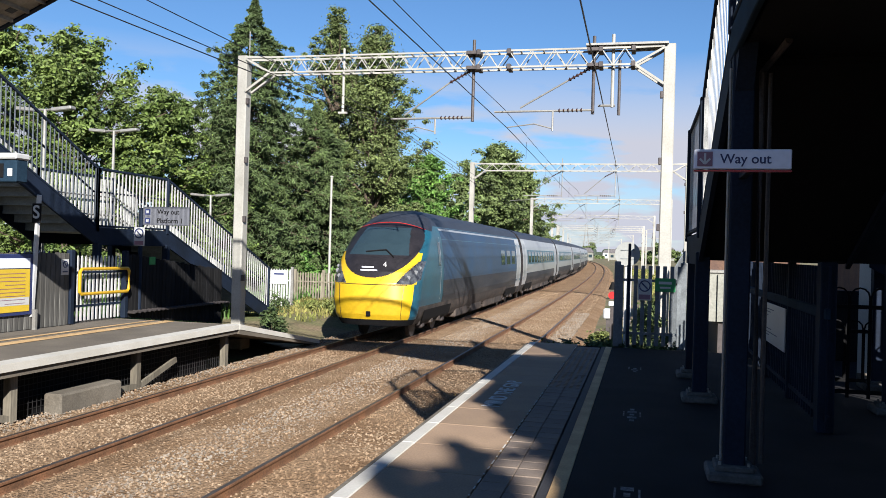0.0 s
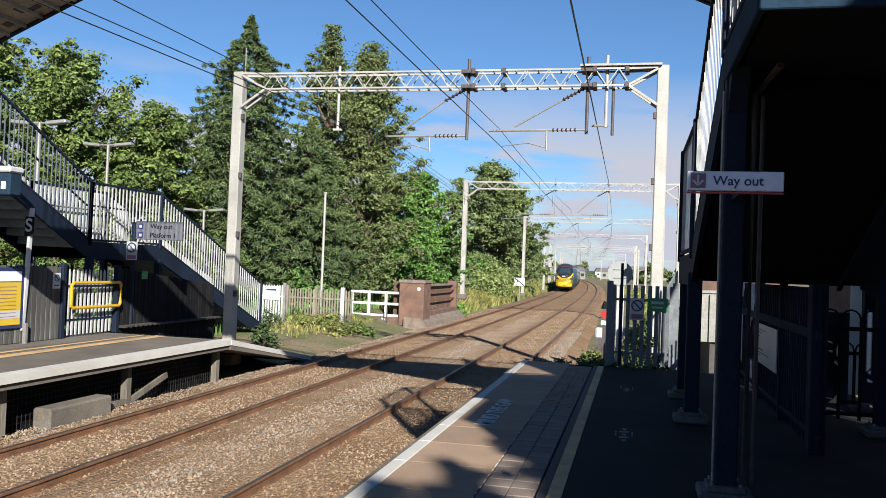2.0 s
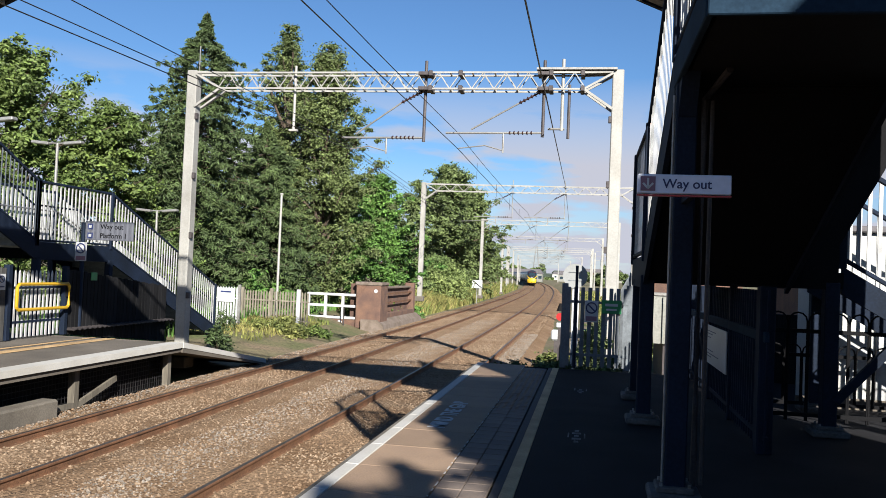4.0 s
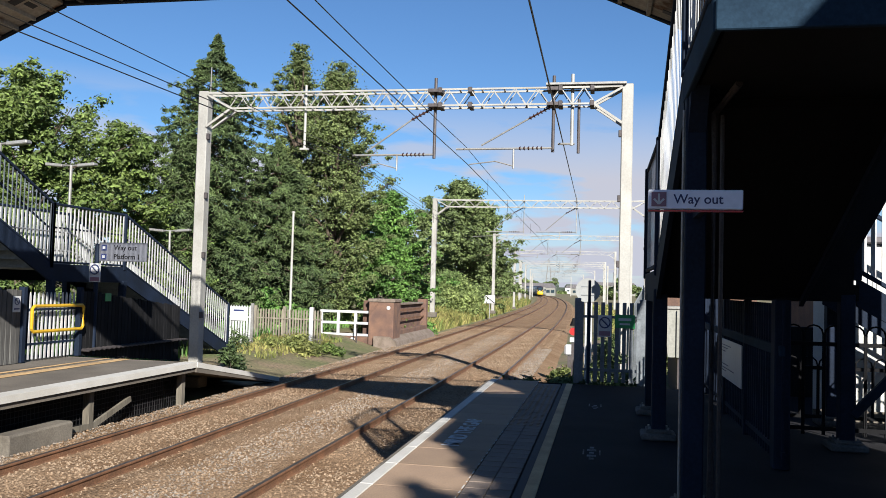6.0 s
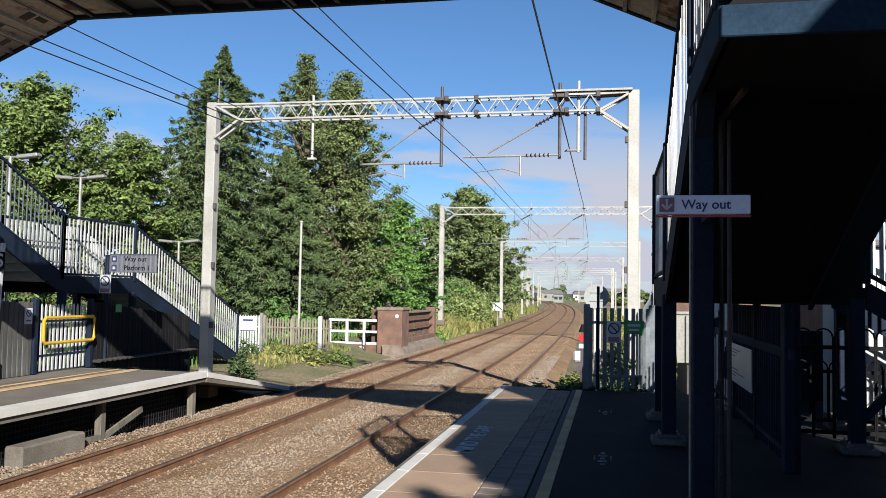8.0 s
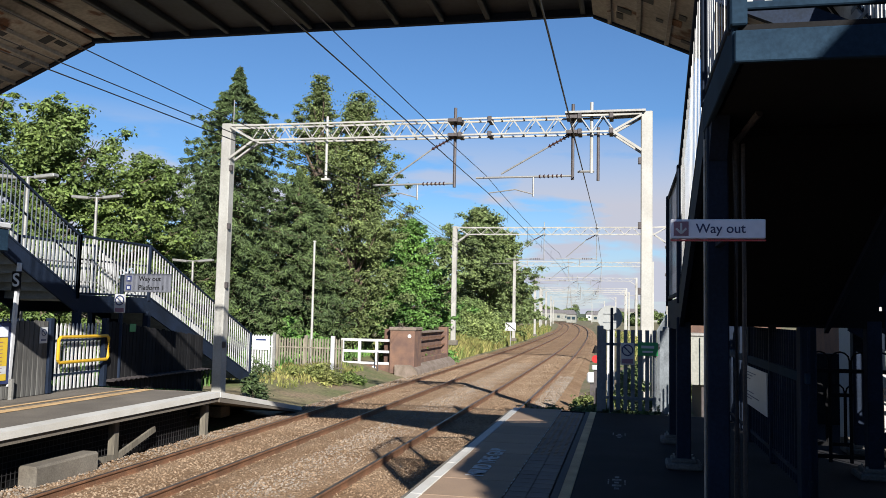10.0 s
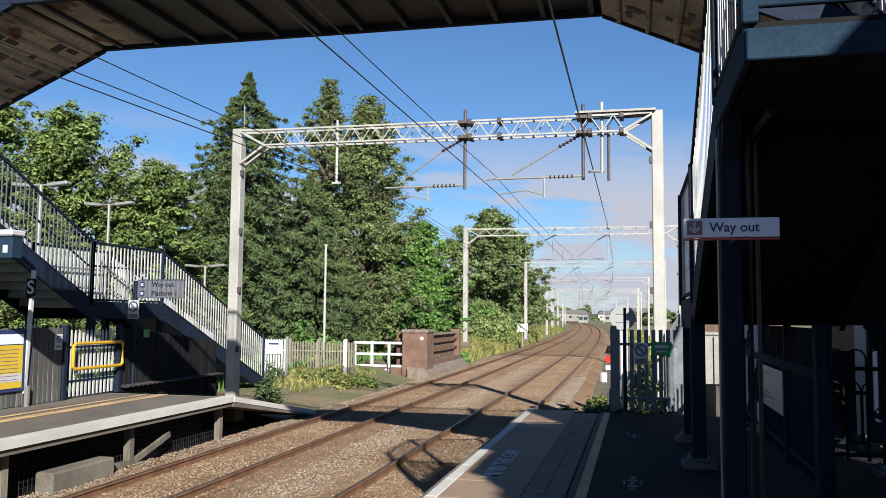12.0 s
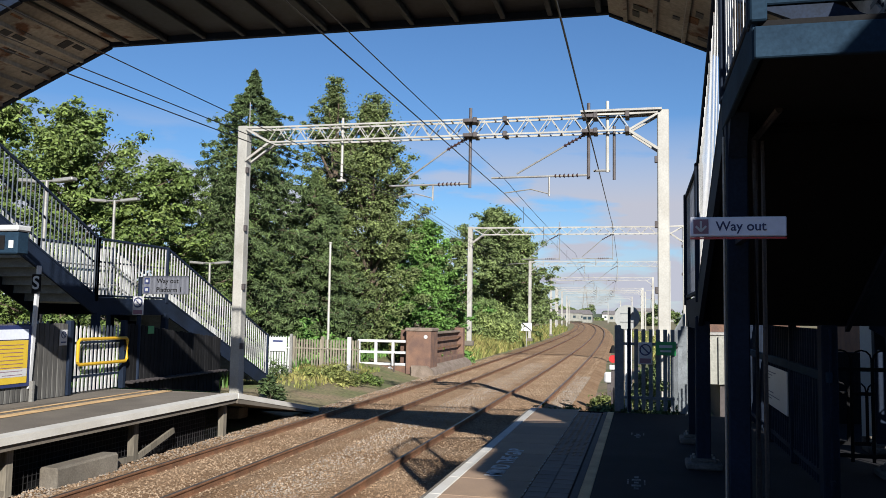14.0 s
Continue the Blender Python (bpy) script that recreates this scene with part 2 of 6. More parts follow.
M["green_sign"] = material("green_sign", (0.020, 0.216, 0.066), 0.4, var=0.1, bump=0)
M["train_teal"] = material("dusty_teal_train_paint", (0.011, 0.080, 0.123), 0.34, 0.0, var=0.14, scale=0.8, fine=10, bump=0.02, second=(0.016, 0.066, 0.102), stain=0.15, spec=0.4)
M["train_blue"] = material("dusty_blue_train_paint", (0.011, 0.043, 0.100), 0.42, 0.0, var=0.16, scale=0.8, fine=10, bump=0.02, second=(0.023, 0.044, 0.082), stain=0.2, spec=0.25)
M["train_grime"] = material("brake_dust_on_dark_paint", (0.049, 0.046, 0.046), 0.6, 0.0, var=0.45, scale=1.2, fine=16, bump=0.06, second=(0.018, 0.021, 0.030), stretch=(1, 0.25, 2.0), stain=0.3)
M["headlight"] = material("headlamp_glass", (0.107, 0.115, 0.123), 0.08, 0.2, var=0.3, scale=5, fine=18, bump=0.02, second=(0.025, 0.025, 0.029), spec=0.8)
M["train_grey"] = material("pale_grey_train_paint", (0.260, 0.275, 0.301), 0.3, 0.1, var=0.1, scale=0.8, fine=10, bump=0.02)
M["train_white"] = material("white_train_paint", (0.375, 0.385, 0.400), 0.3, var=0.08, scale=0.8, fine=10, bump=0.02)
M["train_roof"] = material("dark_train_roof", (0.029, 0.033, 0.045), 0.5, 0.1, var=0.3, scale=1.5, fine=12, bump=0.05)
M["train_black"] = material("black_cab_surround", (0.018, 0.016, 0.018), 0.35, var=0.3, scale=3, fine=20, bump=0.02)
M["train_skirt"] = material("brake_dust_skirt", (0.070, 0.054, 0.046), 0.75, 0.1, var=0.4, scale=2, fine=20, bump=0.2, second=(0.025, 0.021, 0.020))
M["train_yellow"] = material("train_end_yellow", (0.477, 0.306, 0.011), 0.4, var=0.07, scale=1.2, fine=14, bump=0.02, stain=0.1)
M["glass"] = material("dark_tinted_glass", (0.02, 0.035, 0.045), 0.06, 0.0, var=0.1, bump=0)
M["lens"] = material("lamp_lens", (0.184, 0.190, 0.203), 0.12, 0.1, var=0.1, bump=0)
M["bark"] = material("bark", (0.105, 0.079, 0.056), 0.95, var=0.4, scale=4, fine=25, bump=0.8, dist=0.03, stretch=(1, 1, 0.3))
M["leaf_fir"] = material("fir_foliage", (0.088, 0.127, 0.042), 0.7, var=0.3, scale=0.5, fine=3, bump=0, second=(0.053, 0.083, 0.030), island=0.5, trans=0.1)
M["leaf_pine"] = material("pine_foliage", (0.133, 0.170, 0.056), 0.65, var=0.3, scale=0.45, fine=3, bump=0, second=(0.087, 0.117, 0.039), island=0.5, trans=0.18)
M["leaf"] = material("broad_foliage", (0.139, 0.190, 0.046), 0.6, var=0.3, scale=0.5, fine=3, bump=0, second=(0.077, 0.120, 0.030), island=0.55, trans=0.25)
M["leaf_bright"] = material("bright_foliage", (0.130, 0.246, 0.050), 0.6, var=0.3, scale=0.5, fine=3, bump=0, second=(0.077, 0.160, 0.035), island=0.5, trans=0.25)
M["leaf_dull"] = material("dull_foliage", (0.138, 0.182, 0.062), 0.65, var=0.3, scale=0.25, fine=2, bump=0, second=(0.088, 0.123, 0.042), island=0.5, trans=0.18)
M["far"] = material("far_woods", (0.045, 0.063, 0.045), 0.9, var=0.4, scale=0.05, fine=0.4, bump=0)
M["render_white"] = material("white_render", (0.433, 0.433, 0.407), 0.85, var=0.08, scale=0.7, fine=20, bump=0.2, stain=0.1)
M["roof_slate"] = material("roof_slate", (0.105, 0.098, 0.105), 0.7, var=0.25, scale=2, fine=8, bump=0.2)
M["far_deck"] = material("worn_grey_asphalt", (0.130, 0.112, 0.090), 0.9, var=0.25, scale=1.0, fine=70, bump=0.4, dist=0.004, second=(0.096, 0.082, 0.066), stain=0.2)
M["skip"] = material("grey_steel_container", (0.223, 0.223, 0.197), 0.6, 0.2, var=0.2, scale=2, fine=15, bump=0.1, stain=0.2)


# ------------------------------------------------------------ mesh tools
ORIGIN = {}
BOX_FACES = ((0, 3, 2, 1), (4, 5, 6, 7), (0, 1, 5, 4), (1, 2, 6, 5), (2, 3, 7, 6), (3, 0, 4, 7))


class Build:
    """Gathers vertices and faces of one part, in world metres."""

    def __init__(self):
        self.v, self.f = [], []

    def add(self, verts, faces):
        k = len(self.v)
        self.v += [tuple(p) for p in verts]
        self.f += [tuple(i + k for i in f) for f in faces]
        return self

    def box(self, c, s, turn=None, bevel=0.0):
        hx, hy, hz = s[0] / 2, s[1] / 2, s[2] / 2
        b = min(bevel, hx * 0.45, hy * 0.45, hz * 0.45)
        if b <= 0:
            pts = [(x, y, z) for z in (-hz, hz) for x, y in ((-hx, -hy), (hx, -hy), (hx, hy), (-hx, hy))]
            faces = BOX_FACES
        else:
            pts, faces = chamfered(hx, hy, hz, b)
        if turn is not None:
            pts = [tuple(turn @ Vector(p)) for p in pts]
        return self.add([(p[0] + c[0], p[1] + c[1], p[2] + c[2]) for p in pts], faces)

    def bar(self, p, q, w, h, bevel=0.0):
        """A square bar from p to q: w across, h in height."""
        p, q = Vector(p), Vector(q)
        d = q - p
        turn = frame_of(d)
        return self.box((p + q) / 2, (w, d.length, h), turn, bevel)

    def tube(self, p, q, r, n=8, r2=None):
        p, q = Vector(p), Vector(q)
        turn = frame_of(q - p)
        r2 = r if r2 is None else r2
        ring = [(math.cos(2 * math.pi * i / n), math.sin(2 * math.pi * i / n)) for i in range(n)]
        a = [p + turn @ Vector((c * r, 0, s * r)) for c, s in ring]
        b = [q + turn @ Vector((c * r2, 0, s * r2)) for c, s in ring]
        faces = [(i, (i + 1) % n, n + (i + 1) % n, n + i) for i in range(n)] + [tuple(range(n - 1, -1, -1)), tuple(range(n, 2 * n))]
        return self.add(a + b, faces)

    def path(self, pts, r, n=6):
        """One unbroken tube through the points."""
        pts = [Vector(p) for p in pts]
        k = len(self.v)
        for i, p in enumerate(pts):
            d = (pts[min(i + 1, len(pts) - 1)] - pts[max(i - 1, 0)])
            turn = frame_of(d if d.length > 1e-6 else Vector((0, 1, 0)))
            self.v += [tuple(p + turn @ Vector((math.cos(2 * math.pi * j / n) * r, 0, math.sin(2 * math.pi * j / n) * r))) for j in range(n)]
        for i in range(len(pts) - 1):
            self.f += [(k + i * n + j, k + i * n + (j + 1) % n, k + (i + 1) * n + (j + 1) % n, k + (i + 1) * n + j) for j in range(n)]
        self.f += [tuple(k + j for j in range(n - 1, -1, -1)), tuple(k + (len(pts) - 1) * n + j for j in range(n))]
        return self

    def prism(self, outline, axis, a, b):
        """An outline in the two other axes, drawn out from a to b along the axis."""
        def at(u, v, w):
            return {"x": (w, u, v), "y": (u, w, v), "z": (u, v, w)}[axis]
        n = len(outline)
        return self.add([at(u, v, a) for u, v in outline] + [at(u, v, b) for u, v in outline],
                        [(i, (i + 1) % n, n + (i + 1) % n, n + i) for i in range(n)] + [tuple(range(n - 1, -1, -1)), tuple(range(n, 2 * n))])

    def mesh(self, name, mat, smooth=False, shift=(0, 0, 0)):
        me = bpy.data.meshes.new(name)
        me.from_pydata([(v[0] - shift[0], v[1] - shift[1], v[2] - shift[2]) for v in self.v], [], self.f)
        me.materials.append(mat)
        bm = bmesh.new()
        bm.from_mesh(me)
        bmesh.ops.recalc_face_normals(bm, faces=bm.faces)
        bm.to_mesh(me)
        bm.free()
        if smooth:
            me.polygons.foreach_set("use_smooth", [True] * len(me.polygons))
        return me


def frame_of(d):
    """A turn whose y runs along d and whose z stays as upright as it can."""
    y = d.normalized()
    x = y.cross(Vector((0, 0, 1)))
    x = Vector((1, 0, 0)) if x.length < 1e-4 else x.normalized()
    z = x.cross(y)
    return Matrix((x, y, z)).transposed()


def chamfered(hx, hy, hz, b):
    pts, index = [], {}
    for sx in (-1, 1):
        for sy in (-1, 1):
            for sz in (-1, 1):
                for ax in range(3):
                    index[sx, sy, sz, ax] = len(pts)
                    d = [hx - b, hy - b, hz - b]
                    d[ax] += b
                    pts.append((sx * d[0], sy * d[1], sz * d[2]))
    faces = []
    for ax in range(3):
        o = [a for a in range(3) if a != ax]
        for s in (-1, 1):
            quad = []
            for u, v in ((-1, -1), (1, -1), (1, 1), (-1, 1)):
                key = [0, 0, 0]
                key[ax], key[o[0]], key[o[1]] = s, u, v
                quad.append(index[(*key, ax)])
            faces.append(tuple(quad))
        for u in (-1, 1):
            for v in (-1, 1):
                k1, k2 = [0, 0, 0], [0, 0, 0]
                k1[o[0]] = k2[o[0]] = u
                k1[o[1]] = k2[o[1]] = v
                k1[ax], k2[ax] = -1, 1
                faces.append((index[(*k1, o[0])], index[(*k2, o[0])], index[(*k2, o[1])], index[(*k1, o[1])]))
    for sx in (-1, 1):
        for sy in (-1, 1):
            for sz in (-1, 1):
                faces.append(tuple(index[sx, sy, sz, a] for a in range(3)))
    return pts, faces


def thing(name, at, label, category, group="", kind=""):
    ob = new(name)
    ob.location = at
    ob.empty_display_size = 0.2
    ORIGIN[ob.name] = Vector(at)
    return tagged(ob, label, category, group, kind)


def part(name, build, mat, parent, label="", smooth=False):
    o = ORIGIN[parent.name]
    ob = new(name, build.mesh(name, mat, smooth, o))
    ob.parent = parent
    ORIGIN[ob.name] = o
    return tagged(ob, label)


def single(name, build, mat, label, category="", kind="", at=(0, 0, 0), group="", smooth=False):
    """A thing or piece of the setting that is one mesh."""
    ob = new(name, build.mesh(name, mat, smooth, at))
    ob.location = at
    ORIGIN[ob.name] = Vector(at)
    return tagged(ob, label, category, group, kind)


def piece(name, mesh, at, parent, turn=None):
    ob = new(name, mesh)
    m = Matrix.Translation(Vector(at) - ORIGIN[parent.name])
    ob.parent = parent
    ob.matrix_local = m @ turn.to_4x4() if turn is not None else m
    return ob


def text_mesh(words, size, mat, name="lettering", thin=0.0):
    cu = bpy.data.curves.new(name, "FONT")
    cu.body, cu.size, cu.extrude, cu.align_x, cu.align_y = words, size, 0.002, "CENTER", "CENTER"
    cu.offset = thin
    tmp = new(name, cu)
    dg = bpy.context.evaluated_depsgraph_get()
    me = bpy.data.meshes.new_from_object(tmp.evaluated_get(dg))
    bpy.data.objects.remove(tmp)
    bpy.data.curves.remove(cu)
    me.materials.clear()
    me.materials.append(mat)
    return me


def lettering(words, size, mat, at, parent, turn, thin=0.0):
    me = text_mesh(words, size, mat, thin=thin)
    return piece("lettering", me, at, parent, turn)


FACE_S = Euler((math.pi / 2, 0, 0)).to_matrix()                 # reads towards -y
FACE_E = Euler((math.pi / 2, 0, math.pi / 2)).to_matrix()       # reads towards +x


def bend(u, off):
    """A place on the line's plan: u metres along it, off metres across; straight at first, then a long curve to the left."""
    k = max(0.0, u - 5.0)
    return off - k * k / 6100.0, u


def bend_turn(u):
    return math.degrees(math.atan(2 * max(0.0, u - 5.0) / 6100.0))


def along(outline, u0, u1, step=6.0):
    """An outline (off, z) drawn along the line's plan."""
    b = Build()
    n = max(2, int((u1 - u0) / step) + 1)
    for i in range(n + 1):
        u = u0 + (u1 - u0) * i / n
        for off, z in outline:
            x, y = bend(u, off)
            b.v.append((x, y, z))
    k = len(outline)
    for i in range(n):
        for j in range(k):
            jj = (j + 1) % k
            b.f.append((i * k + j, i * k + jj, (i + 1) * k + jj, (i + 1) * k + j))
    b.f.append(tuple(range(k)))
    b.f.append(tuple(n * k + j for j in range(k)))
    return b


# ------------------------------------------------------------ ground, track
RAIL_Z = -0.915
RAILS = (-8.13, -6.625, -4.27, -2.765)


def ground_height(x, y):
    h = -1.32 + 0.05 * noise.noise((x * 0.1, y * 0.1, 0))
    off = x + max(0.0, y - 5) ** 2 / 6100.0
    if off < -9.4:
        h += min(0.75, (-9.4 - off) * 0.28) * min(1.0, max(0.25, (y - 10) / 20.0))
    if off > -1.6 and y > 16:
        h += min(0.45, (off + 1.6) * 0.3)
    far = math.hypot(x, y)
    return h if far < 500 else h - (far - 500) * 0.0012


def build_ground():
    xs = [-2500, -900, -400, -200, -120, -80, -60, -45, -36] + [-30 + i * 1.5 for i in range(34)] + [22, 26, 32, 40, 55, 80, 120, 200, 400, 900, 2500]
    ys = [-1500, -400, -120, -60, -30, -15, 0, 10] + [14 + i * 2.0 for i in range(30)] + [74 + i * 6.0 for i in range(24)] + [225, 250, 300, 360, 440, 560, 750, 1100, 1700, 2600, 4000]
    b = Build()
    b.v = [(x, y, ground_height(x, y)) for y in ys for x in xs]
    k = len(xs)
    b.f = [(j * k + i, j * k + i + 1, (j + 1) * k + i + 1, (j + 1) * k + i) for j in range(len(ys) - 1) for i in range(k - 1)]
    return single("ground", b, M["earth"], "brown earth and rough grass beside the railway line", kind="structure", smooth=True)


build_ground()
bed = along([(-9.75, -1.34), (-9.25, -1.09), (-8.6, -1.045), (-7.4, -1.06), (-6.2, -1.045), (-5.5, -1.055), (-4.7, -1.045), (-3.5, -1.06), (-2.4, -1.045),
             (-1.98, -1.07), (-1.1, -1.38), (-5.0, -1.6)], -12, 900, 3.0)
single("track_bed", bed, M["ballast"], "brown rust-stained stone ballast bed under two tracks", kind="structure")


def scatter_stones(n, seed, y0, y1, offs, size, name, label, mat="stone"):
    """Loose ballast stones: small uneven lumps lying on the bed."""
    rng = np.random.default_rng(seed)
    u = y0 + (y1 - y0) * rng.random(n) ** 1.35
    off = offs[0] + (offs[1] - offs[0]) * rng.random(n)
    x = off - np.maximum(0, u - 5) ** 2 / 6100.0
    s = size * (0.6 + 0.9 * rng.random(n))
    z = -1.062 + 0.012 * rng.random(n) + np.where(off < -9.2, -0.12, 0)
    base = np.array([(1, 0, 0), (-1, 0, 0), (0, 1, 0), (0, -1, 0), (0, 0, 1), (0, 0, -0.6)], float)
    tri = np.array([(0, 2, 4), (2, 1, 4), (1, 3, 4), (3, 0, 4), (2, 0, 5), (1, 2, 5), (3, 1, 5), (0, 3, 5)])
    v = base[None] * (0.7 + 0.6 * rng.random((n, 6, 1)))
    a = rng.random(n) * 6.283
    c, sn = np.cos(a)[:, None], np.sin(a)[:, None]
    vx, vy, vz = v[..., 0] * c - v[..., 1] * sn, v[..., 0] * sn + v[..., 1] * c, v[..., 2] * 0.75
    tilt = (rng.random((n, 1)) - 0.5) * 0.9
    vz2 = vz + vx * tilt
    pts = np.stack([vx * s[:, None] + x[:, None], vy * s[:, None] + u[:, None], vz2 * s[:, None] + z[:, None]], -1).reshape(-1, 3)
    faces = (tri[None] + (np.arange(n) * 6)[:, None, None]).reshape(-1, 3)
    me = bpy.data.meshes.new(name)
    me.from_pydata(pts.tolist(), [], faces.tolist())
    me.materials.append(M[mat])
    return tagged(new(name, me), label, "ballast", kind="stuff")


scatter_stones(70000, 3, 5.0, 60.0, (-9.6, -2.0), 0.021, "ballast_stones", "loose brown and grey ballast stones between the rails")
scatter_stones(11000, 4, 5.0, 50.0, (-5.95, -4.75), 0.022, "grey_ballast_stones", "newer grey ballast stones between the two tracks", "stone_grey")
scatter_stones(9000, 5, 5.0, 40.0, (-2.62, -1.96), 0.026, "platform_side_stones", "newer grey ballast stones under the platform edge", "stone_grey")
scatter_stones(6000, 6, 7.0, 40.0, (-9.6, -8.35), 0.022, "cess_stones", "pale grey ballast stones along the far platform", "stone_grey")


def rail_build(off, u0, u1):
    z = RAIL_Z
    prof = [(-0.07, -0.155), (0.07, -0.155), (0.07, -0.145), (0.012, -0.125), (0.012, -0.045), (0.036, -0.032), (0.036, -0.006), (0.028, 0.0),
            (-0.028, 0.0), (-0.036, -0.006), (-0.036, -0.032), (-0.012, -0.045), (-0.012, -0.125), (-0.07, -0.145)]
    return along([(off + a, z + b) for a, b in prof], u0, u1, 5.0)


for off in RAILS:
    ob = thing("rail", (off, 0, RAIL_Z), "rust-brown steel running rail with a worn head", "rail", "rails of the two tracks", "structure")
    part("rail_web", rail_build(off, -12, 900), M["rust"], ob)
    part("rail_head", along([(off - 0.026, RAIL_Z + 0.001), (off + 0.026, RAIL_Z + 0.001), (off + 0.024, RAIL_Z + 0.004), (off - 0.024, RAIL_Z + 0.004)], -12, 900, 5.0),
         M["railtop"], ob, "polished running surface")

sl = Build().box((0, 0, 0), (2.5, 0.26, 0.14), bevel=0.02).mesh("sleeper", M["sleeper"])
for centre in (-7.38, -3.52):
    tr = thing("sleepers", (centre, 0, -1.1), "half-buried concrete sleepers under the rails", "sleepers", kind="structure")
    for i in range(90):
        u = 4.6 + i * 0.66
        x, y = bend(u, centre)
        piece("sleeper", sl, (x, y, -1.136), tr)

# ------------------------------------------------------------ near platform
EDGE = -1.94
P_END = 16.1
plat = thing("platform_near", (2, 4, 0), "platform with slab paving, white edge and dark asphalt", "platform", kind="structure")
part("platform_core", Build().box((3.0, 3.0, -0.72), (9.7, 26.2, 1.3)), M["concrete"], plat)
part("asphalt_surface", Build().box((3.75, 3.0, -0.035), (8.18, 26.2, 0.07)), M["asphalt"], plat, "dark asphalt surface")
part("joint_strip", Build().box((-0.50, 3.0, -0.03), (0.075, 26.2, 0.058)), M["joint"], plat)
part("yellow_line", Build().box((-0.400, 3.0, -0.028), (0.115, 26.2, 0.064)), M["line"], plat, "worn ochre safety line")
part("edge_nosing", Build().box((EDGE - 0.02, 3.0, -0.10), (0.06, 26.2, 0.19), bevel=0.01), M["concrete"], plat)
cop = Build().box((0, 0, 0), (0.125, 0.905, 0.08), bevel=0.006).mesh("edge_block", M["white_edge"])
slab = Build().box((0, 0, 0), (0.80, 0.905, 0.07), bevel=0.004).mesh("slab", M["paving"])
block = Build().box((0, 0, 0), (0.215, 0.225, 0.07), bevel=0.005).mesh("block", M["paving_red"])
for i in range(13):
    y = 4.86 + i * 0.915
    piece("edge_block", cop, (EDGE + 0.065, y, -0.036), plat)
    piece("paving_slab", slab, (EDGE + 0.533, y, -0.035 + 0.0008 * (i % 3)), plat)
for i in range(48):
    for j in range(2):
        piece("paving_block", block, (-0.885 + j * 0.22, 4.52 + i * 0.24, -0.035 + 0.001 * ((i * 7 + j * 3) % 4)), plat)
part("rear_paving", Build().box((-1.25, -3.0, -0.035), (1.4, 14.8, 0.07)), M["paving"], plat)
dotted = Build()
for i in range(60):
    dotted.box((-1.005, 4.5 + i * 0.2, 0.0005), (0.012, 0.03 + 0.05 * (i * 7 % 3), 0.003))
part("worn_dots", dotted, M["chalk"], plat, "worn white dotted line")
studs = Build()
for i in range(40):
    for j in range(5):
        studs.box((-0.965 + j * 0.088, 10.9 + i * 0.12, 0.0035), (0.042, 0.05, 0.009), bevel=0.004)
tagged(part("tactile_studding", studs, M["paving"], plat, "pale worn tactile studs"), kind="stuff")
READ_N = Euler((0, 0, math.pi / 2)).to_matrix()
lettering("MIND THE GAP", 0.29, M["chalk"], (-1.46, 10.15, 0.004), plat, READ_N, 0.004)
marks = Build()
for y0, n in ((6.1, 4), (9.3, 5), (13.2, 3)):
    marks.box((0.02, y0, 0.003), (0.016, 0.26, 0.004)).box((0.20, y0, 0.003), (0.016, 0.26, 0.004))
    for k in range(n):
        marks.box((0.11, y0 - 0.35 + k * 0.16, 0.003), (0.05 + 0.05 * (k % 2), 0.09, 0.004))
part("worn_marking", marks, M["chalk_dim"], plat, "worn chalk-like floor marking")
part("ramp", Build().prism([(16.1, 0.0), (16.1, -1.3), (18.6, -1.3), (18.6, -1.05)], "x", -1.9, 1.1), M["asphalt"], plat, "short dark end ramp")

# ------------------------------------------------------------ far platform
FZ, FX = -0.10, -8.90
far_plat = thing("platform_far", (-10.5, 10, FZ), "timber-trestled far platform with white edge and ochre line", "platform", kind="structure")
part("platform_deck", Build().box((-11.3, 4.5, FZ - 0.11), (4.7, 26.2, 0.2)), M["far_deck"], far_plat)
part("edge_coping", Build().box((-9.06, 4.5, FZ + 0.004), (0.32, 26.2, 0.012)).box((-8.905, 4.5, FZ - 0.052), (0.014, 26.2, 0.115)), M["white_edge"], far_plat, "white-painted platform edge")
part("ochre_line", Build().box((-10.72, 4.5, FZ + 0.004), (0.24, 26.2, 0.010)), M["line"], far_plat)
part("thin_ochre_line", Build().box((-11.15, 4.5, FZ + 0.003), (0.09, 26.2, 0.008)), M["line"], far_plat)
part("end_ramp", Build().add([(-8.9, 17.6, FZ), (-13.0, 17.6, FZ), (-13.0, 22.6, -0.95), (-8.9, 22.6, -0.95), (-8.9, 17.6, FZ - 0.22), (-13.0, 17.6, FZ - 0.22), (-13.0, 22.6, -1.1), (-8.9, 22.6, -1.1)],
     BOX_FACES), M["far_deck"], far_plat)
part("ramp_edge", Build().add([(-8.885, 17.6, FZ + 0.012), (-9.2, 17.6, FZ + 0.012), (-9.2, 22.6, -0.935), (-8.885, 22.6, -0.935), (-8.885, 17.6, FZ - 0.11), (-9.2, 17.6, FZ - 0.11), (-9.2, 22.6, -1.05), (-8.885, 22.6, -1.05)],
     BOX_FACES), M["white_edge"], far_plat)
for y in (10.75, 14.04, 17.54, 8.0, 5.0):
    part("trestle_post", Build().box((-9.25, y, -0.72), (0.14, 0.16, 1.0), bevel=0.012), M["timber"], far_plat)
for y0, y1 in ((14.1, 15.4), (10.7, 9.4)):
    part("brace", Build().bar((-9.22, y0, -1.02), (-9.22, y1, -0.66), 0.06, 0.11), M["timber"], far_plat)
wm = Build()
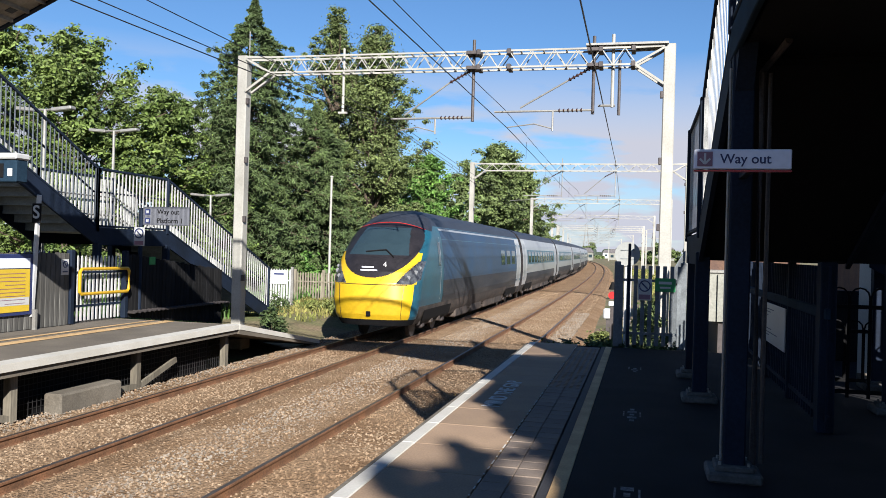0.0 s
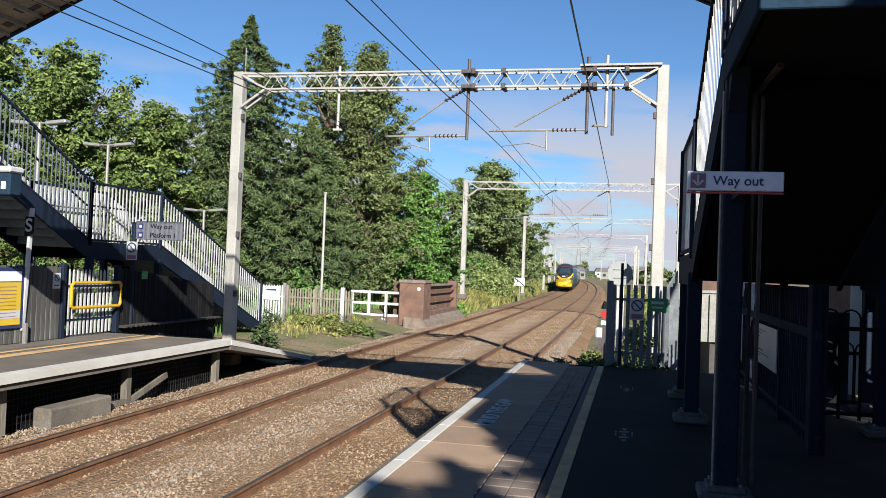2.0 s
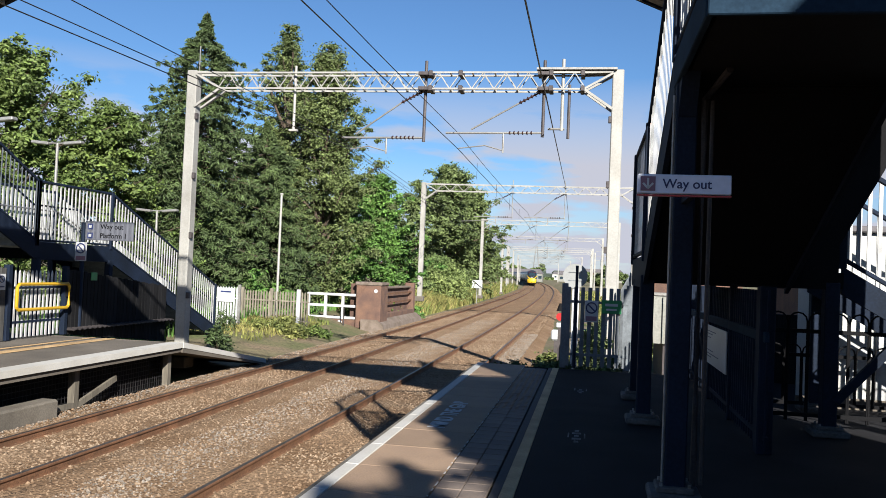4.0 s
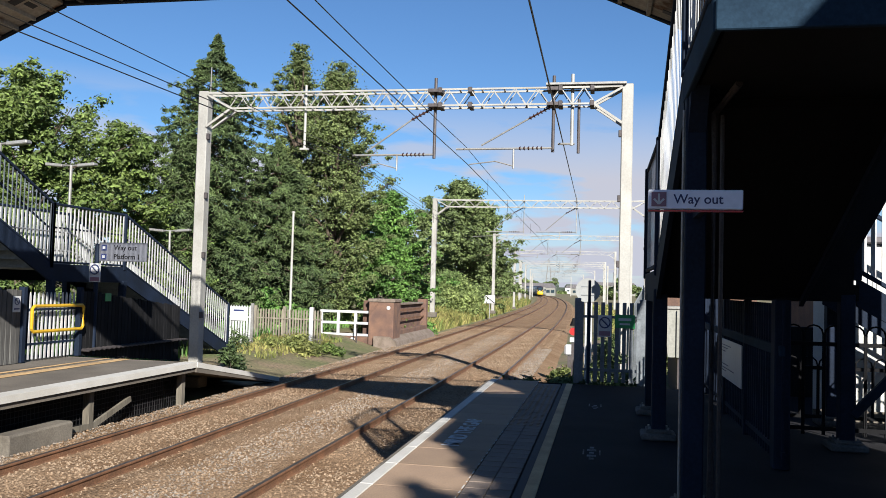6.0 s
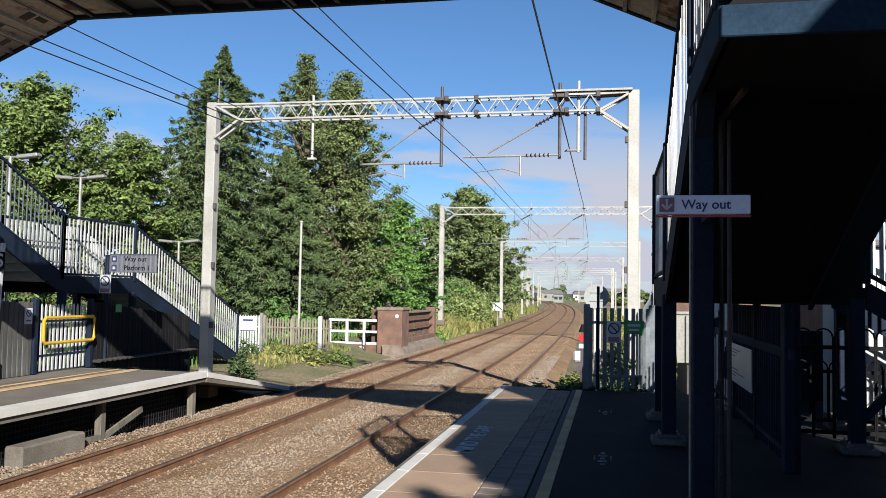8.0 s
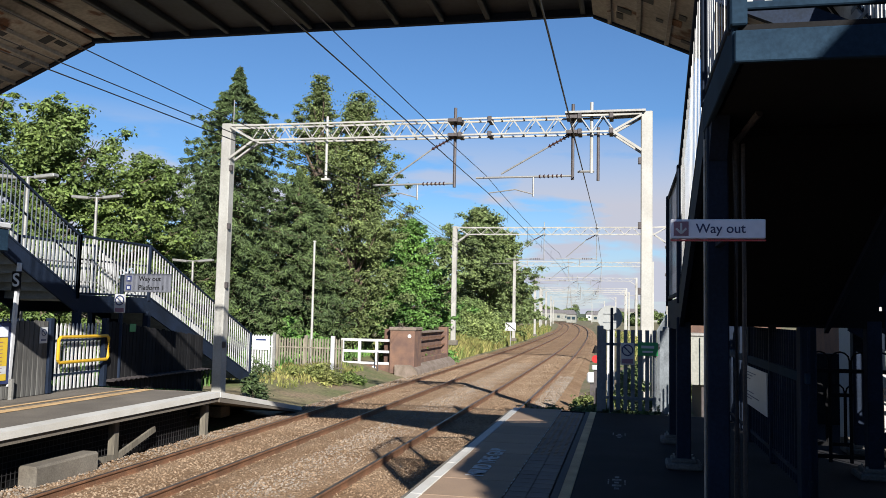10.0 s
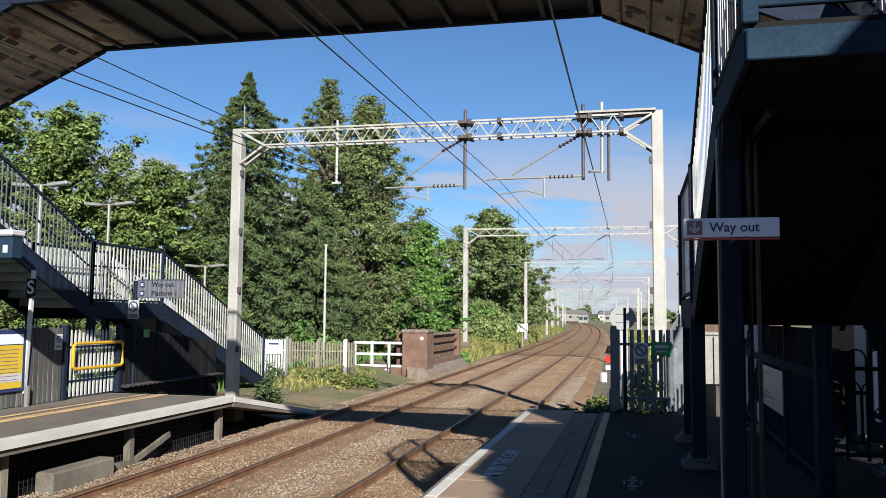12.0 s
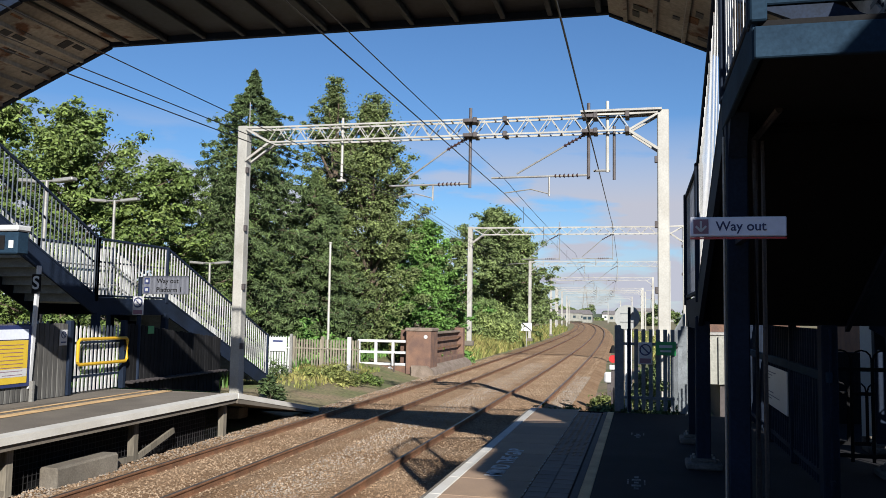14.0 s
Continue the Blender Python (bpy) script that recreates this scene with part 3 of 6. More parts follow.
for i in range(150):
    wm.box((-9.46, 3.0 + i * 0.1, -0.7), (0.008, 0.010, 0.85))
for i in range(9):
    wm.box((-9.46, 10.5, -1.1 + i * 0.1), (0.008, 15, 0.010))
part("wire_mesh", wm, M["mesh_dark"], far_plat, "black wire mesh under the deck")
part("foot_board", Build().bar((-9.20, 12.9, -0.98), (-9.20, 14.0, -1.0), 0.05, 0.10), M["timber"], far_plat)
# Black block that puts the deep shade under the deck into its colour.
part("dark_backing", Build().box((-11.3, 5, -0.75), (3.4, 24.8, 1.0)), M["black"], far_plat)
single("concrete_block", Build().box((-9.08, 12.3, -0.92), (0.34, 1.65, 0.36), bevel=0.035), M["concrete"],
       "worn concrete block at the foot of the trestles", "concrete block", at=(-9.02, 12.35, -1.1))
corr = Build()
for i in range(46):
    y = 17.9 + i * 0.105
    corr.bar((-12.1, y, 0.02 + 0.03 * (i % 2)), (-12.1, y + 0.105, 0.05 - 0.03 * (i % 2)), 0.5, 0.03)
single("corrugated_cover", corr, M["dark_steel"], "dark corrugated cover strip along the fence foot", "cover strip", at=(-12.1, 20, FZ))


# ------------------------------------------------------------ stairs and footbridge
def railing(name_parent, pts, height, mat_bar, mat_picket, gap=0.11, w=0.035, posts=True, across=False, thick=0.02):
    """Pickets between two rails along a broken line of floor points."""
    pk = {}
    for (p, q) in zip(pts, pts[1:]):
        p, q = Vector(p), Vector(q)
        d = q - p
        run = math.hypot(d.x, d.y)
        up = Vector((0, 0, height))
        part("top_rail", Build().bar(p + up, q + up, 0.06, 0.06, 0.01), mat_bar, name_parent)
        part("bottom_rail", Build().bar(p + Vector((0, 0, 0.10)), q + Vector((0, 0, 0.10)), 0.05, 0.05, 0.008), mat_bar, name_parent)
        n = max(1, int(run / gap))
        me = pk.setdefault("m", Build().box((0, 0, height / 2 + 0.06), (thick if not across else w, w if not across else thick, height - 0.08)).mesh("picket", mat_picket))
        for i in range(n):
            piece("picket", me, p + d * ((i + 0.5) / n), name_parent)
        if posts:
            part("post", Build().box(p + Vector((0, 0, height / 2)), (0.10, 0.10, height + 0.06), bevel=0.01), mat_bar, name_parent)
    if posts:
        q = Vector(pts[-1])
        part("post", Build().box(q + Vector((0, 0, height / 2)), (0.10, 0.10, height + 0.06), bevel=0.01), mat_bar, name_parent)


def flight(parent, x0, x1, y0, z0, y1, z1, steps, mat, name="tread"):
    me = Build().box((0, 0, 0), (x1 - x0 - 0.06, abs(y1 - y0) / steps + 0.03, 0.05)).mesh(name, mat)
    ris = Build().box((0, 0, 0), (x1 - x0 - 0.06, 0.012, abs(z1 - z0) / steps)).mesh("riser", mat)
    for i in range(steps):
        f = (i + 0.5) / steps
        y = y0 + (y1 - y0) * f
        z = z0 + (z1 - z0) * (i + 1) / steps
        piece(name, me, ((x0 + x1) / 2, y, z - 0.03), parent)
        piece("riser", ris, ((x0 + x1) / 2, y - (y1 - y0) / steps / 2, z + abs(z1 - z0) / steps / 2 - 0.03), parent)


def stringer(parent, x, pts, depth, mat, name="stringer", t=0.05, lift=0.06):
    for a, b in zip(pts, pts[1:]):
        o = [(a[0], a[1] + lift), (b[0], b[1] + lift), (b[0], b[1] - depth), (a[0], a[1] - depth)]
        part(name, Build().prism(o, "x", x - t / 2, x + t / 2), mat, parent)


# far stairs: two flights that come down away from the bridge
ls = thing("footbridge_stairs_far", (-13.5, 18, -0.9), "navy steel station stairs with galvanised pickets and mid landing", "stairs")
LX0, LX1 = -14.3, -12.6
Lpts = [(10.6, 5.32), (17.35, 2.02), (20.4, 2.02), (26.95, -0.50)]
for x in (LX1, LX0):
    stringer(ls, x, Lpts, 0.36, M["navy"])
    railing(ls, [(x, y, z) for y, z in Lpts[:2]], 1.48, M["navy"], M["shaded_picket"] if x == LX1 else M["picket"], gap=0.135 if x == LX1 else 0.16, w=0.024 if x == LX1 else 0.06, thick=0.012)
    railing(ls, [(x, y, z) for y, z in Lpts[1:]], 1.48, M["navy"], M["picket"], gap=0.15, w=0.038 if x == LX1 else 0.055, thick=0.016)
flight(ls, LX0, LX1, 10.6, 5.32, 17.35, 2.02, 18, M["gate_steel"])
part("landing_deck", Build().box((-13.45, 18.87, 1.97), (1.7, 3.1, 0.09)), M["steel"], ls)
flight(ls, LX0, LX1, 20.4, 2.02, 26.95, -0.50, 15, M["gate_steel"])
for y in (13.4, 17.4, 20.4):
    zt = 3.9 if y < 14 else 1.7
    for x in (LX0, LX1):
        part("support_column", Build().box((x, y, (zt - 0.9) / 2), (0.16, 0.16, zt + 0.9), bevel=0.01), M["navy"], ls)
for dz in (0.45, 0.95):
    part("inner_handrail", Build().path([(LX0 + 0.12, 10.6, 5.32 + dz), (LX0 + 0.12, 17.35, 2.02 + dz), (LX0 + 0.12, 20.4, 2.02 + dz), (LX0 + 0.12, 26.9, -0.50 + dz)], 0.025), M["steel"], ls)
part("handrail", Build().path([(LX1 - 0.1, 10.6, 6.25), (LX1 - 0.1, 17.35, 2.95), (LX1 - 0.1, 20.4, 2.95), (LX1 - 0.1, 26.9, 0.45)], 0.025), M["navy"], ls)

# near stairs: lower flight, big landing, upper flight beside it
rs = thing("footbridge_stairs_near", (2.5, 8, 0), "navy steel station stairs with landing, posts and galvanised pickets", "stairs")
RX0, RX1, RX2 = 0.87, 2.55, 4.25
# Decks, lower treads and soffits go black: the stairs' shade is in their colour.
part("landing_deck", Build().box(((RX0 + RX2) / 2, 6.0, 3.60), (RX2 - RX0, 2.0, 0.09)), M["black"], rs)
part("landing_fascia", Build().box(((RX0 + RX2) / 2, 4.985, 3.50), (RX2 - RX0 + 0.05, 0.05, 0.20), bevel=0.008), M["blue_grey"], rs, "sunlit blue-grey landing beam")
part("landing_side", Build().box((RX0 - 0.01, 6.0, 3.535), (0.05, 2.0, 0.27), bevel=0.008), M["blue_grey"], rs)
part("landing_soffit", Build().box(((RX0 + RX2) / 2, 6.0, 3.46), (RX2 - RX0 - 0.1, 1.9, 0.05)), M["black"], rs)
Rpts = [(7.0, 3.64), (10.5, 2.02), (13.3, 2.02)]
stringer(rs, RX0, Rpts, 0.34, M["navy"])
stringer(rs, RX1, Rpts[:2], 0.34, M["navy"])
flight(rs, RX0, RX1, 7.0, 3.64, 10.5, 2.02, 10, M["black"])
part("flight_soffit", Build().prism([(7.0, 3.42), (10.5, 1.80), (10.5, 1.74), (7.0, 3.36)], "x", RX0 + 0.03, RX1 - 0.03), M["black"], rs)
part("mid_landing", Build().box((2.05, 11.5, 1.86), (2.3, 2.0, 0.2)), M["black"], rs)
railing(rs, [(RX0, 5.12, 3.66), (RX0, 7.0, 3.66), (RX0, 10.5, 2.04), (RX0, 13.3, 2.04)], 1.68, M["navy"], M["picket"], gap=0.16, w=0.030, thick=0.006)
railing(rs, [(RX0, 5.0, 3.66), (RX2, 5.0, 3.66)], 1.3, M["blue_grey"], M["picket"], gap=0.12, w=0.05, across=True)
part("kick_rail", Build().bar((RX0, 5.0, 3.93), (RX2, 5.0, 3.93), 0.05, 0.05), M["navy"], rs)
Upts = [(7.0, 3.64), (10.4, 6.0)]
# Inner stringer and treads pale: the look of sunlight is in their colour.
stringer(rs, RX1 + 0.06, Upts, 0.34, M["picket"])
stringer(rs, RX2, Upts, 0.34, M["navy"])
flight(rs, RX1, RX2, 7.0, 3.64, 10.4, 6.0, 12, M["gate_steel"])
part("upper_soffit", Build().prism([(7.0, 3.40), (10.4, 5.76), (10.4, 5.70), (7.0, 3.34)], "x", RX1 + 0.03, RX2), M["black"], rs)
railing(rs, [(RX1 + 0.06, 7.0, 3.66), (RX1 + 0.06, 10.4, 6.02)], 1.3, M["navy"], M["picket"], gap=0.12, w=0.045, thick=0.05)
railing(rs, [(RX2, 5.0, 3.66), (RX2, 7.0, 3.66), (RX2, 10.4, 6.02)], 1.3, M["navy"], M["picket"], gap=0.12, w=0.045, thick=0.05)
for (x, y, zt) in ((0.93, 6.85, 3.42), (0.90, 10.5, 1.80), (0.92, 12.6, 1.75), (RX2, 6.85, 3.42), (3.06, 10.5, 1.80), (3.4, 12.5, 1.8), (RX2, 10.4, 5.3)):
    po = part("post", Build().box((x, y, zt / 2 + 0.04), (0.17, 0.17, zt), bevel=0.012), M["navy"], rs)
    part("base_plate", Build().box((x, y, 0.04), (0.42, 0.42, 0.08), bevel=0.02).box((x, y, 0.10), (0.30, 0.30, 0.05), bevel=0.015), M["footing"], po, "dark concrete foot")
    for dx in (-0.11, 0.11):
        for dy in (-0.11, 0.11):
            part("bolt", Build().tube((x + dx, y + dy, 0.12), (x + dx, y + dy, 0.15), 0.013, 6), M["steel"], po)
    if zt > 3 and x < 1.5:
        part("head_bracket", Build().prism([(y - 0.35, zt + 0.02), (y + 0.2, zt + 0.02), (y + 0.1, zt - 0.3), (y - 0.1, zt - 0.3)], "x", x - 0.07, x + 0.07), M["navy"], po)
pipe = Build().path([(1.09, 6.95, 0.1), (1.09, 6.95, 3.3), (1.2, 6.4, 3.42)], 0.03, 8).path([(1.16, 7.0, 0.1), (1.16, 7.0, 3.3)], 0.018, 6)
part("conduit", pipe, M["dark_steel"], rs)
# Pale strip that paints the sunlit left edge of the post; no pipe.
part("lit_edge_strip", Build().tube((0.828, 6.79, 0.15), (0.828, 6.79, 3.3), 0.011, 8), M["steel"], rs, "thin pale strip for the post's sunlit edge")
# Added black sheet, in place of the shade beside the upper flight.
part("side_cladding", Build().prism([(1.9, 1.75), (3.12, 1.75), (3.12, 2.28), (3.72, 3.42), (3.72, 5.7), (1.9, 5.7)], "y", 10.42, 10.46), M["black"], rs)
# Unseen sheet, added to block skylight from under the stairs.
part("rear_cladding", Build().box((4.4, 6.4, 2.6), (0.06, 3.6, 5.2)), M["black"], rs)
for y in (10.6, 12.2):
    part("stringer", Build().prism([(3.20, 2.04), (6.6, 0.06), (6.6, -0.2), (3.20, 1.70)], "y", y - 0.025, y + 0.025), M["navy"], rs)
railing(rs, [(3.20, 10.6, 2.04), (6.6, 10.6, 0.06)], 1.3, M["navy"], M["picket"], gap=0.12, w=0.045, across=True)
railing(rs, [(3.20, 12.2, 2.04), (6.6, 12.2, 0.06)], 1.3, M["navy"], M["picket"], gap=0.12, w=0.045, across=True)

part("brace", Build().bar((3.12, 10.42, 0.42), (4.1, 10.42, 1.5), 0.07, 0.10), M["navy"], rs)

# footbridge over the tracks
fb = thing("footbridge", (-4, 8.8, 5.5), "steel footbridge with dark ribbed soffit and peeling pale haunches", "footbridge")
BY0, BY1, BZ = 8.85, 10.80, 5.86
BXL, BXR = -7.80, -0.245
part("soffit_panel", Build().box(((BXL + BXR) / 2, (BY0 + BY1) / 2, BZ + 0.10), (BXR - BXL, BY1 - BY0 - 0.1, 0.03)), M["soffit_dark"], fb, "dark profiled soffit sheet")
part("soffit_panel", Build().box((-8.5, (BY0 + BY1) / 2, BZ + 0.14), (1.4, BY1 - BY0 - 0.1, 0.03)), M["soffit_dark"], fb)
part("soffit_panel", Build().box((2.1, (BY0 + BY1) / 2, BZ + 0.10), (4.5, BY1 - BY0 - 0.1, 0.03)), M["soffit_dark"], fb)
rib = Build().box((0, 0, 0), (0.07, BY1 - BY0 - 0.12, 0.09), Euler((0, 0, 0)).to_matrix(), bevel=0.01).mesh("soffit_rib", M["soffit_dark"])
for i in range(12):
    piece("soffit_rib", rib, (BXL + 0.33 + i * 0.645, (BY0 + BY1) / 2, BZ + 0.04), fb)
part("first_pale_panel", Build().box((BXL + 0.45, (BY0 + BY1) / 2, BZ + 0.06), (0.8, BY1 - BY0 - 0.12, 0.03)), M["soffit_pale"], fb, "pale panel with peeling rust")
for y in (BY0, BY1):
    part("edge_beam", Build().box((-2.5, y, BZ + 0.13), (13.3, 0.09, 0.28), bevel=0.01), M["navy"], fb)
    part("parapet_cap", Build().box((-2.5, y, BZ + 1.0), (13.3, 0.10, 0.06), bevel=0.02), M["steel"], fb)
    me = Build().box((0, 0, 0), (0.02, 0.02, 0.70)).mesh("picket", M["picket"])
    for i in range(103):
        if y == BY1 or i < 17 or i > 91:
            piece("picket", me, (-9.1 + i * 0.13, y, BZ + 0.62), fb)
part("parapet", Build().box((-2.175, BY0, BZ + 0.62), (9.55, 0.05, 0.70)), M["navy"], fb, "solid navy parapet")
part("deck", Build().box((-2.5, (BY0 + BY1) / 2, BZ + 0.22), (13.3, BY1 - BY0 - 0.1, 0.08)), M["asphalt"], fb)
for s, xk, xe, ze in ((1, BXR, 2.5, 4.62), (-1, BXL, -9.95, 4.92)):
    part("haunch_soffit", Build().add([(xk, BY0, BZ), (xk, BY1, BZ), (xe, BY1, ze), (xe, BY0, ze), (xk, BY0, BZ + 0.04), (xk, BY1, BZ + 0.04), (xe, BY1, ze + 0.04), (xe, BY0, ze + 0.04)], BOX_FACES),
         M["soffit_pale"], fb, "pale soffit with peeling paint and rust")
    for k in range(7):
        f = (k + 0.6) / 7.5
        x, z = xk + (xe - xk) * f, BZ + (ze - BZ) * f
        part("haunch_rib", Build().bar((x, BY0 + 0.06, z - 0.02), (x, BY1 - 0.06, z - 0.02), 0.05, 0.06), M["soffit_pale"], fb)
    for k in range(5):
        for j in range(4):
            if (k * 4 + j * 3) % 5 == 3:
                continue
            f = (k + 1.05 + 0.16 * ((k * 5 + j * 3) % 4 - 1.5)) / 7.5
            x, z = xk + (xe - xk) * f, BZ + (ze - BZ) * f
            # Thin patches paint the shade of hollows; some take the rust colour.
            part("recess", Build().box((x, BY0 + 0.36 + j * 0.42 + 0.06 * ((k * 3 + j * 7) % 5 - 2), z - 0.004), (0.09 + 0.05 * ((j + k) % 3), 0.20 - 0.05 * ((k + 2 * j) % 3), 0.014), Euler((0, math.atan2(BZ - ze, xe - xk), 0)).to_matrix()), M["rust" if (k + j) % 4 == 0 else "soffit_dark"], fb, "thin square patch with a hollow's shade put into its colour")
    for y in (BY0, BY1):
        part("haunch_edge", Build().add([(xk, y - 0.04, BZ - 0.03), (xk, y + 0.04, BZ - 0.03), (xe, y + 0.04, ze - 0.03), (xe, y - 0.04, ze - 0.03),
             (xk, y - 0.04, BZ + 0.3), (xk, y + 0.04, BZ + 0.3), (xe, y + 0.04, ze + 0.3), (xe, y - 0.04, ze + 0.3)], BOX_FACES), M["navy"], fb)
for y in (9.0, 10.6):
    part("bridge_column", Build().box((4.1, y, 2.95), (0.22, 0.22, 5.9)), M["navy"], fb)
for y in (9.0, 10.6):
    part("bridge_column", Build().box((-11.3, y, 2.2), (0.22, 0.22, 6.2)), M["navy"], fb)
grate = Build()
for i in range(43):
    grate.box((-9.25 - i * 0.12, 9.7, 5.32), (0.010, 1.7, 0.02))
for y in (8.9, 10.5):
    grate.box((-11.8, y, 5.30), (5.2, 0.05, 0.08))
part("walkway_grating", grate, M["dark_steel"], fb, "open steel walkway grating")
loop_h = Build().path([(-9.05, BY0 + 0.2, 5.42), (-9.05, BY0 + 0.2, 5.08), (-9.01, BY0 + 0.2, 5.04), (-8.97, BY0 + 0.2, 5.08), (-8.97, BY0 + 0.2, 5.45)], 0.009)
part("cable_loop", loop_h, M["white"], fb, "thin white hanging cable")


# ------------------------------------------------------------ overhead line
def truss(b, p, q, depth, width, n, r=0.022):
    """A lattice beam: four chords and zigzag lacing."""
    p, q = Vector(p), Vector(q)
    d = (q - p)
    side = d.cross(Vector((0, 0, 1))).normalized() * (width / 2)
    up = Vector((0, 0, depth))
    for s in (side, -side):
        for u in (Vector(), up):
            b.bar(p + s + u, q + s + u, 0.042, 0.042)
        for i in range(n):
            a0, a1 = p + d * (i / n), p + d * ((i + 1) / n)
            b.bar(a0 + s + (up if i % 2 else Vector()), a1 + s + (Vector() if i % 2 else up), 0.022, 0.022)
    for i in range(0, n, 2):
        a0 = p + d * (i / n)
        b.bar(a0 + side + up, a0 - side + up, 0.03, 0.03)
        b.bar(a0 + side, a0 - side, 0.03, 0.03)
    return b


def insulator(b, p, q, n=6, r=0.055):
    p, q = Vector(p), Vector(q)
    b.tube(p, q, 0.022, 6)
    for i in range(n):
        c = p + (q - p) * ((i + 0.5) / n)
        e = (q - p).normalized() * 0.018
        b.tube(c - e, c + e, r, 10, r * 0.6)


def portal(u, zl, top, xl, xr, zr, detail):
    x0, y = bend(u, 0)
    ob = thing("overhead_line_portal", (xl, y, zl), "pale galvanised lattice portal carrying the overhead wires", "overhead line portal", "portals over the tracks")
    for x, z in ((xl, zl), (xr, zr)):
        part("mast", Build().box((x, y, (top + z) / 2), (0.27, 0.30, top - z), bevel=0.02), M["mastpaint"], ob)
        part("mast_foot", Build().box((x, y, z + 0.12), (0.5, 0.5, 0.3), bevel=0.03), M["concrete"], ob)
    t = Build()
    truss(t, (xl + 0.75, y, top - 0.48), (xr - 0.75, y, top - 0.48), 0.40, 0.34, 34 if detail else 26)
    part("lattice_beam", t, M["mastpaint"], ob)
    for x, s in ((xl, 1), (xr, -1)):
        for dy in (-0.16, 0.16):
            for za, xb, zb, w in ((0.06, 0.78, 0.08, 0.055), (0.95, 0.80, 0.48, 0.06), (0.10, 0.80, 0.48, 0.05)):
                part("knee_brace", Build().bar((x + s * 0.12, y + dy, top - za), (x + s * xb, y + dy, top - zb), w, w), M["mastpaint"], ob)
        for j in range(4 if detail else 2):
            part("mast_bracket", Build().box((x + s * 0.16, y - 0.1, top - 1.2 - j * 1.55), (0.08, 0.1, 0.16), bevel=0.01), M["dark_steel"], ob)
    return ob


def drop_gear(ob, y, top, gears, k=1.0, tube="dark_steel"):
    """Drop tubes with registration arms: x of the tube, its foot, the arm's free end and where the contact wire hangs."""
    for x, foot, end, wire_x, zc in gears:
        part("drop_tube", Build().tube((x, y, top + 0.25), (x, y, foot), 0.04 * k, 8).box((x, y, top - 0.10), (0.30 * k, 0.42, 0.08)).box((x, y, top - 0.47), (0.30 * k, 0.42, 0.08)), M[tube], ob)
        s = 1 if end > x else -1
        za = foot + 0.10
        for p, q in (((x + s * 0.22, y, za), (x + s * 0.85, y, za - 0.005)), ((x + s * 0.08, y, top - 0.52), (x + s * 0.60, y, top - 0.80))):
            ins = Build()
            insulator(ins, p, q)
            part("insulator", ins, M["insulator"], ob, "brown ribbed insulator")
        arm = Build().tube((x, y, za), (end, y, za - 0.02), 0.026, 8).tube((x + s * 0.60, y, top - 0.80), (x + s * 1.75, y, za + 0.07), 0.022, 8)
        arm.tube((x + s * 0.95, y, za), (x + s * 0.95, y, zc - 0.08), 0.022, 8)
        arm.path([(x + s * 0.95, y, zc - 0.02), (x + s * 1.4, y, zc + 0.10), (wire_x, y, zc + 0.02)], 0.016)
        part("registration_arm", arm, M["steel"], ob)


TOP1 = 6.74
pt = portal(20.0, -0.95, TOP1, -10.18, 0.68, -1.0, True)
drop_gear(pt, 20.0, TOP1, [(-4.0, 4.97, -6.1, -5.87, 4.74), (-1.07, 5.12, -3.45, -3.12, 4.80)])
part("spare_drop_tube", Build().tube((-7.4, 20, 6.87), (-7.4, 20, 5.2), 0.036, 8).box((-7.4, 20, 5.22), (0.22, 0.1, 0.05)), M["mastpaint"], pt)
part("spare_drop_tube", Build().tube((-0.62, 20, 7.02), (-0.62, 20, 5.28), 0.04, 8), M["mastpaint"], pt)
part("spare_drop_tube", Build().tube((-0.46, 20, 6.4), (-0.46, 20, 5.09), 0.036, 8), M["dark_steel"], pt)
part("feeder_arm", Build().tube((-0.95, 20, 5.32), (-0.55, 20, 5.32), 0.03, 6), M["steel"], pt)
part("top_plate", Build().box((-0.3, 20, 6.74), (1.9, 0.5, 0.05)), M["steel"], pt)
for x in (-3.85, -3.1, -0.9, -0.15):
    for dz in (0.10, 0.47):
        part("clamp", Build().box((x, 20, TOP1 - dz), (0.10, 0.46, 0.13), bevel=0.01), M["dark_steel"], pt)
part("finial_rod", Build().tube((-10.05, 20, 6.7), (-10.05, 20, 7.4), 0.015, 6), M["steel"], pt)
for u, xl, xr, zb, top in ((48.0, -9.66, 2.55, 0.0, 6.97), (78.0, -10.0, 2.6, -0.6, 6.9), (110, -11.4, 1.6, -0.9, 6.9), (142, -13.9, 0.4, -0.9, 6.6), (152, -14.6, 0.2, -0.9, 6.6), (164, -14.9, 0.9, -0.9, 6.6), (205, -17.5, -2, -1, 6.6), (260, -21.5, -6, -1, 6.6), (320, -27, -12, -1, 6.6)):
    p2 = portal(u, zb, top, xl, xr, -0.9, False)
    dx = (u - 5) ** 2 / 6100
    drop_gear(p2, u, top, [(-4.1 - dx, 4.97, -6.3 - dx, -7.1 - dx, 4.74), (-1.1 - dx, 5.0, -3.4 - dx, -3.7 - dx, 4.78)], 0.55, "steel")


def wire(name, pts, r, label):
    single(name, Build().path(pts, r, 5), M["wire"], label, "overhead wire", at=pts[0], group="overhead wires")


def span(pts, sag, n=10):
    out = []
    for a, b in zip(pts, pts[1:]):
        for i in range(n):
            f = i / n
            out.append(tuple(a[k] + (b[k] - a[k]) * f - (4 * sag * f * (1 - f) if k == 2 else 0) for k in range(3)))
    return out + [pts[-1]]


ends = [48, 78, 110, 142, 164, 205, 260, 320]


def on(u, off, z):
    x, y = bend(u, off)
    return (x, y, z)


